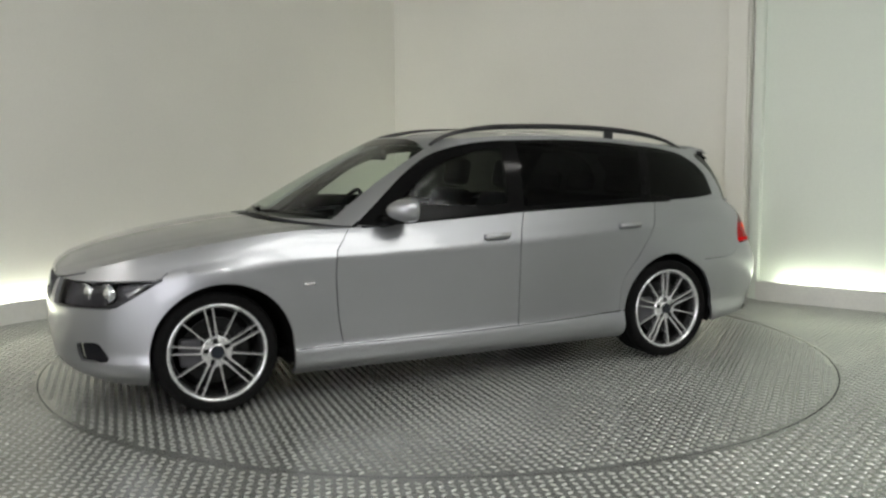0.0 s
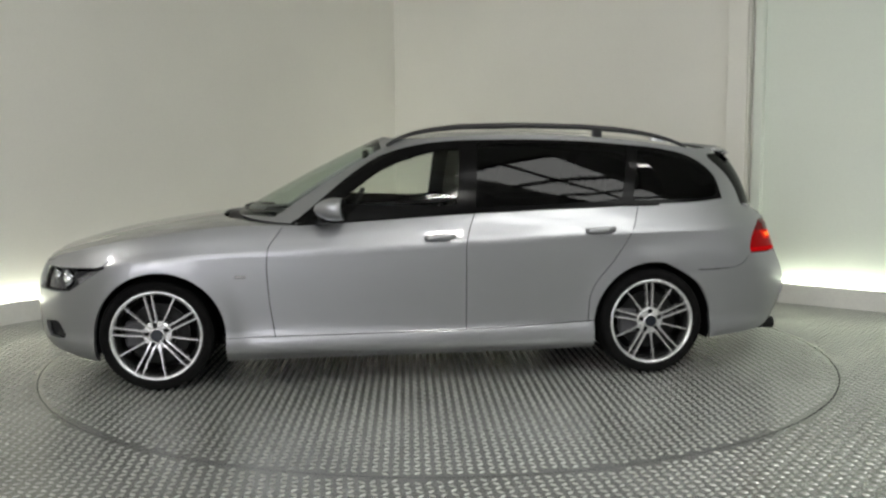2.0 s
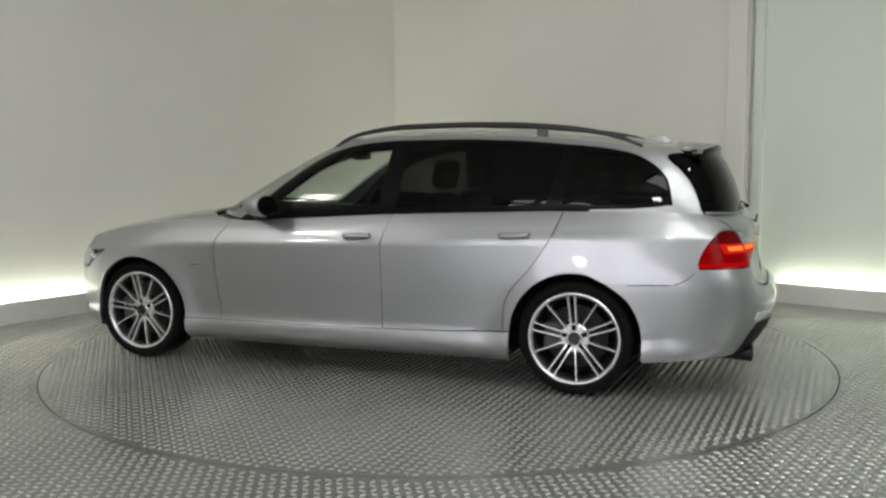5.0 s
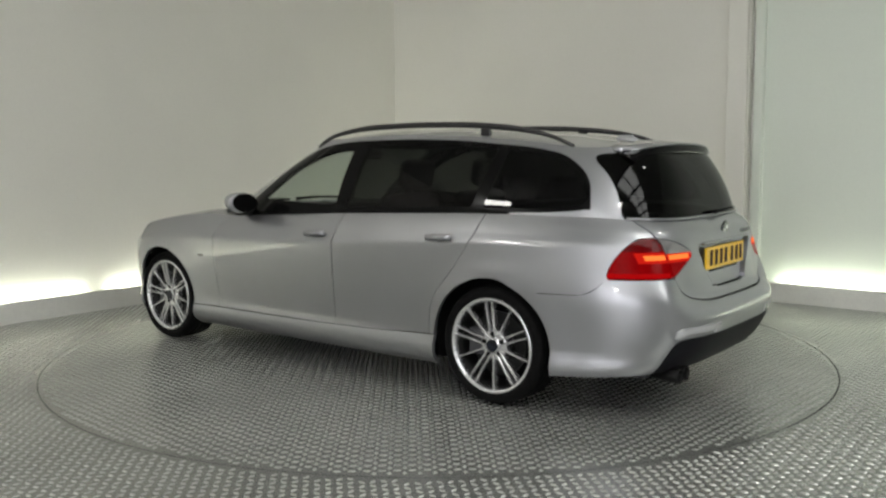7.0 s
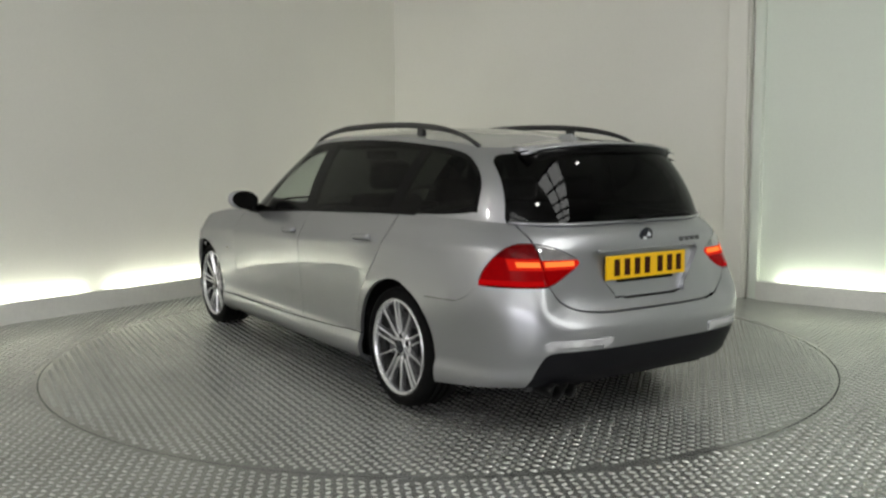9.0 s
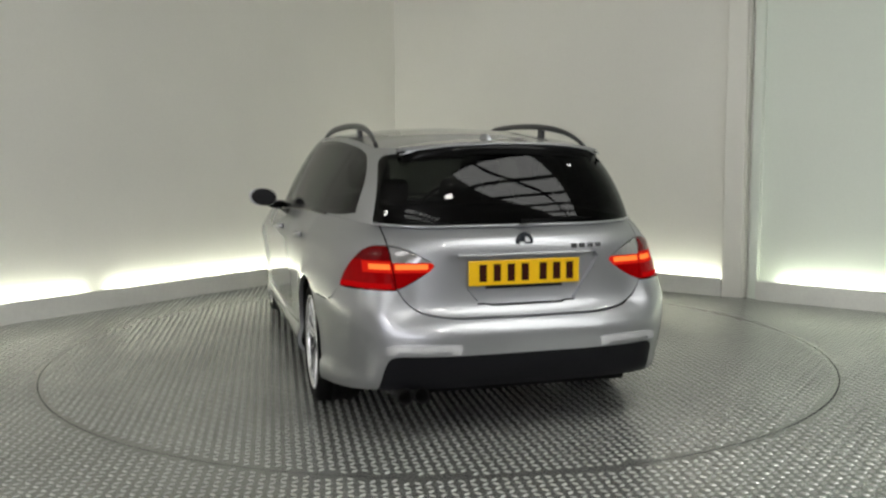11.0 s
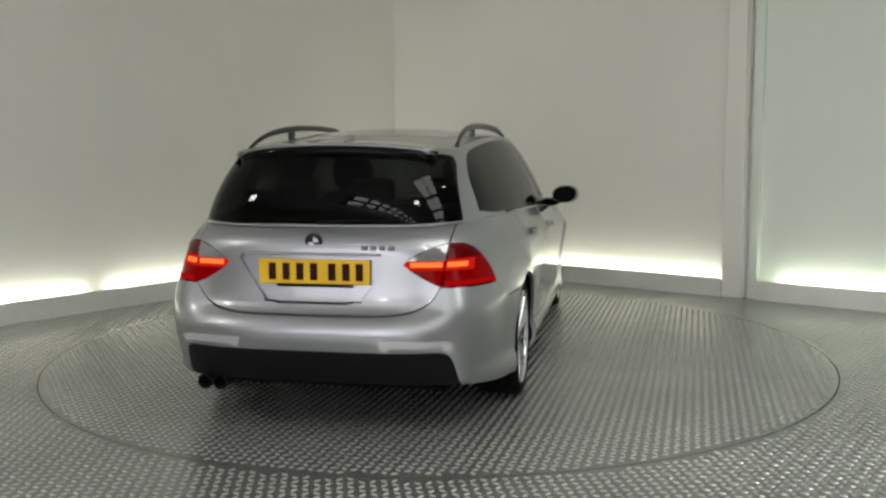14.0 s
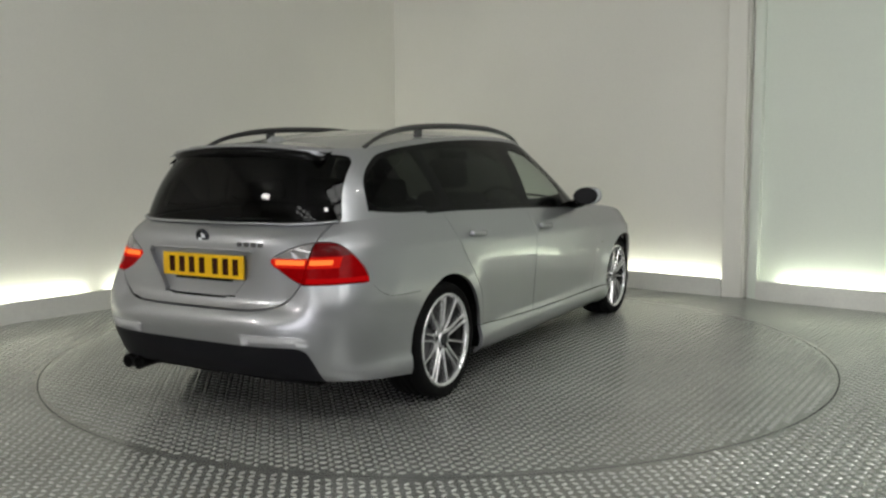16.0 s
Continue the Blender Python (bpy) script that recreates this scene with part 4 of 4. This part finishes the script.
wing = part("roof_spoiler", spoiler(1.322, 0.014, -2.044, 0.98), PAINT, gate, "silver roof spoiler", smooth=True)
part("spoiler_lip", spoiler(1.311, 0.050, -2.052, 0.99), TRIM, wing, "black underside of the spoiler", smooth=True)
for y in (0.545, 0.470):
    b = lathe([(0.030, 0.10), (0.034, 0.0), (0.036, -0.035), (0.033, -0.04), (0.030, -0.03), (0.028, 0.06)], 24, "X", (-2.222, y, 0.222))
    part("exhaust_tip", b, DARKENED_METAL, BODY["rear_bumper"], "dark steel exhaust tip", smooth=True)
part("exhaust_box", box((-2.12, 0.1, 0.19), (-1.75, 0.60, 0.28), 0.03), STEEL_DARK, car)


# ---- side details ----
for sgn in (1, -1):
    fd, rd = BODY["front_door", sgn], BODY["rear_door", sgn]
    for own, x0, x1, z in ((fd, -0.075, -0.235, 0.812), (rd, -0.985, -1.145, 0.836)):
        y = width((x0 + x1) / 2, z) * sgn
        pts = [(x0 + (x1 - x0) * s, y + sgn * (0.005 + 0.026 * math.sin(math.pi * min(max(s, 0.0), 1)) ** 0.35), z + 0.008 * s) for s in [i / 12 for i in range(13)]]
        part("door_handle", tube(pts, 0.010, 10, 1.5), PAINT, own, "silver door handle", smooth=True)
        bm = bmesh.new()
        bmesh.ops.create_uvsphere(bm, u_segments=20, v_segments=8, radius=1, matrix=Matrix.Translation(((x0 + x1) / 2 - 0.005, y - sgn * 0.001, z)) @ Matrix.Diagonal((0.062, 0.006, 0.024, 1)))
        part("handle_recess", bm, PAINT, own, smooth=True)
    # mirror
    bm = bmesh.new()
    bmesh.ops.create_uvsphere(bm, u_segments=28, v_segments=18, radius=1)
    for v in bm.verts:
        x, y, z = v.co
        f = 1 - 0.25 * max(0, x) ** 2
        v.co = Vector((max(x, -0.40) * 0.112, math.copysign(abs(y) ** 0.85, y) * 0.096 * f, math.copysign(abs(z) ** 0.85, z) * 0.062 * f + 0.006 * y * sgn))
    bm.transform(pose(0.415, 0.943 * sgn, 0.98, 0, 0, -10 * sgn))
    mirror = part("door_mirror", bm, PAINT, fd, "silver door mirror", smooth=True)
    bm = lathe([(0.085, 0.0), (0.085, 0.006), (0.075, 0.010)], 28, "X")
    for v in bm.verts:
        v.co = Vector((-v.co.x, v.co.y * 1.0, v.co.z * 0.69 + 0.06 * v.co.y * sgn))
    bm.transform(pose(0.374, 0.941 * sgn, 0.98, 0, 0, -10 * sgn))
    part("mirror_glass", bm, TRIM, mirror, "dark mirror face")
    part("mirror_foot", tube([(0.50, 0.80 * sgn, 0.915), (0.465, 0.87 * sgn, 0.925), (0.44, 0.92 * sgn, 0.945)], [0.048, 0.038, 0.032], 10, 0.75), TRIM, mirror, "black mirror foot", smooth=True)
    # roof rail
    path = curve((0.115, 1.318), (0.06, 1.352), (-0.02, 1.383), (-0.18, 1.412), (-0.34, 1.426), (-0.66, 1.432), (-0.99, 1.425), (-1.15, 1.415), (-1.31, 1.400), (-1.47, 1.374), (-1.58, 1.344), (-1.68, 1.302))
    pts = []
    for i in range(41):
        x = 0.115 - 1.795 * i / 40
        pts.append((x, sgn * (0.555 - 0.025 * math.sin(math.pi * i / 40) - 0.012 * i / 40), path(x)))
    rail = part("roof_rail", tube(pts, [0.010 + 0.008 * min(1, 4 * i / 40, 4 * (40 - i) / 40) for i in range(41)], 10, 0.95), RAILBLACK, ROOF, "black roof rail", smooth=True)
    part("rail_post", box((-1.165, sgn * 0.526 - 0.012, 1.345), (-1.105, sgn * 0.526 + 0.012, 1.412), 0.006), RAILBLACK, ROOF)
    part("side_marker", box((0.895, sgn * (width(0.92, 0.62) - 0.004) - 0.004, 0.612), (0.955, sgn * (width(0.92, 0.62) - 0.004) + 0.006, 0.628), 0.003), CLEAR_LENS, BODY["front_wing", sgn])
    part("belt_strip", tube([(x, sgn * (width(x, belt(x)) + 0.001), belt(x) + 0.004) for x in [0.62 - 2.06 * i / 50 for i in range(51)]], 0.006, 6), TRIM, car, "black belt strip")

# aerial fin and wipers
bm = box((-1.78, -0.022, 1.325), (-1.62, 0.022, 1.366), 0.008)
for v in bm.verts:
    if v.co.z > 1.345:
        v.co.x -= 0.03 + (v.co.x + 1.62) * 0.45
        v.co.y *= 0.35
part("aerial_fin", bm, PAINT, ROOF, smooth=True)
for y0, y1 in ((0.62, 0.05), (-0.02, -0.52)):
    pts = []
    for i in range(9):
        y = y0 + (y1 - y0) * i / 8
        pts.append((0.985 - 0.42 * (abs(y) / 0.8) ** 2.6 - 0.02, y, 0.952 - 0.02 * (abs(y) / 0.8) + 0.012 * math.sin(math.pi * i / 8)))
    part("wiper", tube(pts, [0.014] + [0.009] * 7 + [0.006], 8), TRIM, car, "black windscreen wiper", smooth=True)
bm = cap(lambda i: Vector((0.60 + 0.46 * i / 12, 0.80 * max(1 - (0.46 * i / 12 / 0.47) ** 2.4, 0.0) ** (1 / 2.6) + 1e-3, 0.885)), 13, 20, lambda e, s: (1 - s * s) * 0.035)
part("cowl", bm, PLASTIC, car, "black plastic scuttle below the windscreen")

# grille bars
for sgn in (1, -1):
    for i in range(7):
        y = sgn * (0.065 + 0.036 * i)
        x = nose(0.60) - 0.012 - 0.35 * y * y
        part("grille_bar", box((x - 0.012, y - 0.004, 0.556), (x, y + 0.004, 0.655), 0.002), STEEL_DARK, BODY["nose"])


# ---- inside ----
def rounded(lo, hi, r, m=None):
    return box(lo, hi, r, m, 3)


part("cabin_floor", box((-2.05, -0.72, 0.24), (1.05, 0.72, 0.27)), LINER, car)
part("dashboard", rounded((0.40, -0.70, 0.52), (0.92, 0.70, 0.885), 0.06), PLASTIC, car, "black dashboard", smooth=True)
part("load_cover", box((-2.05, -0.66, 0.885), (-1.30, 0.66, 0.90)), LINER, car)
for y in (0.36, -0.36):
    seat = part("front_seat", rounded((-0.32, y - 0.25, 0.36), (0.22, y + 0.25, 0.52), 0.05), FABRIC, car, "black front seat", smooth=True)
    part("seat_back", rounded((-0.07, -0.24, 0.0), (0.07, 0.24, 0.60), 0.06, pose(-0.30, y, 0.46, 0, -18, 0)), FABRIC, seat, smooth=True)
    part("headrest", rounded((-0.05, -0.13, 0.0), (0.05, 0.13, 0.18), 0.045, pose(-0.49, y, 1.06, 0, -12, 0)), FABRIC, seat, smooth=True)
bench = part("rear_bench", rounded((-1.15, -0.66, 0.34), (-0.62, 0.66, 0.54), 0.06), FABRIC, car, "black rear bench", smooth=True)
part("bench_back", rounded((-0.06, -0.64, 0.0), (0.06, 0.64, 0.52), 0.05, pose(-1.10, 0, 0.50, 0, -20, 0)), FABRIC, bench, smooth=True)
for y in (0.42, 0, -0.42):
    part("headrest", rounded((-0.04, -0.12, 0.0), (0.04, 0.12, 0.13), 0.035, pose(-1.28, y, 1.01, 0, -14, 0)), FABRIC, bench, smooth=True)
wheel_ring = lathe([(0.185 + 0.014 * math.cos(a), 0.014 * math.sin(a)) for a in [2 * math.pi * i / 10 for i in range(10)]], 36, "X", closed=True)
wheel_ring.transform(pose(0.30, -0.36, 0.87, 0, -24, 0))
sw = part("steering_wheel", wheel_ring, PLASTIC, car, "black steering wheel", smooth=True)
part("steering_hub", rounded((-0.02, -0.16, -0.05), (0.05, 0.16, 0.05), 0.02, pose(0.30, -0.36, 0.87, 0, -24, 0)), PLASTIC, sw, smooth=True)
part("rear_view_mirror", rounded((0.20, -0.12, 1.235), (0.235, 0.12, 1.30), 0.015), TRIM, car, "black inside mirror", smooth=True)
bm = shrunk(roof, lambda c: True, 0.025)
part("headlining", bm, FABRIC, ROOF, "dark headlining")


tread_bars()


# ---- what moves ----
def motions():
    """The turntable turns at an even rate and carries the car."""
    times = [i * 0.5 for i in range(33)]
    walk(turntable, [(t, pose(0, 0, 0, 0, 0, -SPIN * t)) for t in times])
    rows = []
    for t in times:
        a = radians(HEAD - SPIN * t)
        ox, oy = 0.264, 0.149
        rows.append((t, pose(math.cos(a) * ox - math.sin(a) * oy, math.sin(a) * ox + math.cos(a) * oy, 0.003, 0, 0, HEAD - SPIN * t)))
    walk(car, rows)


motions()
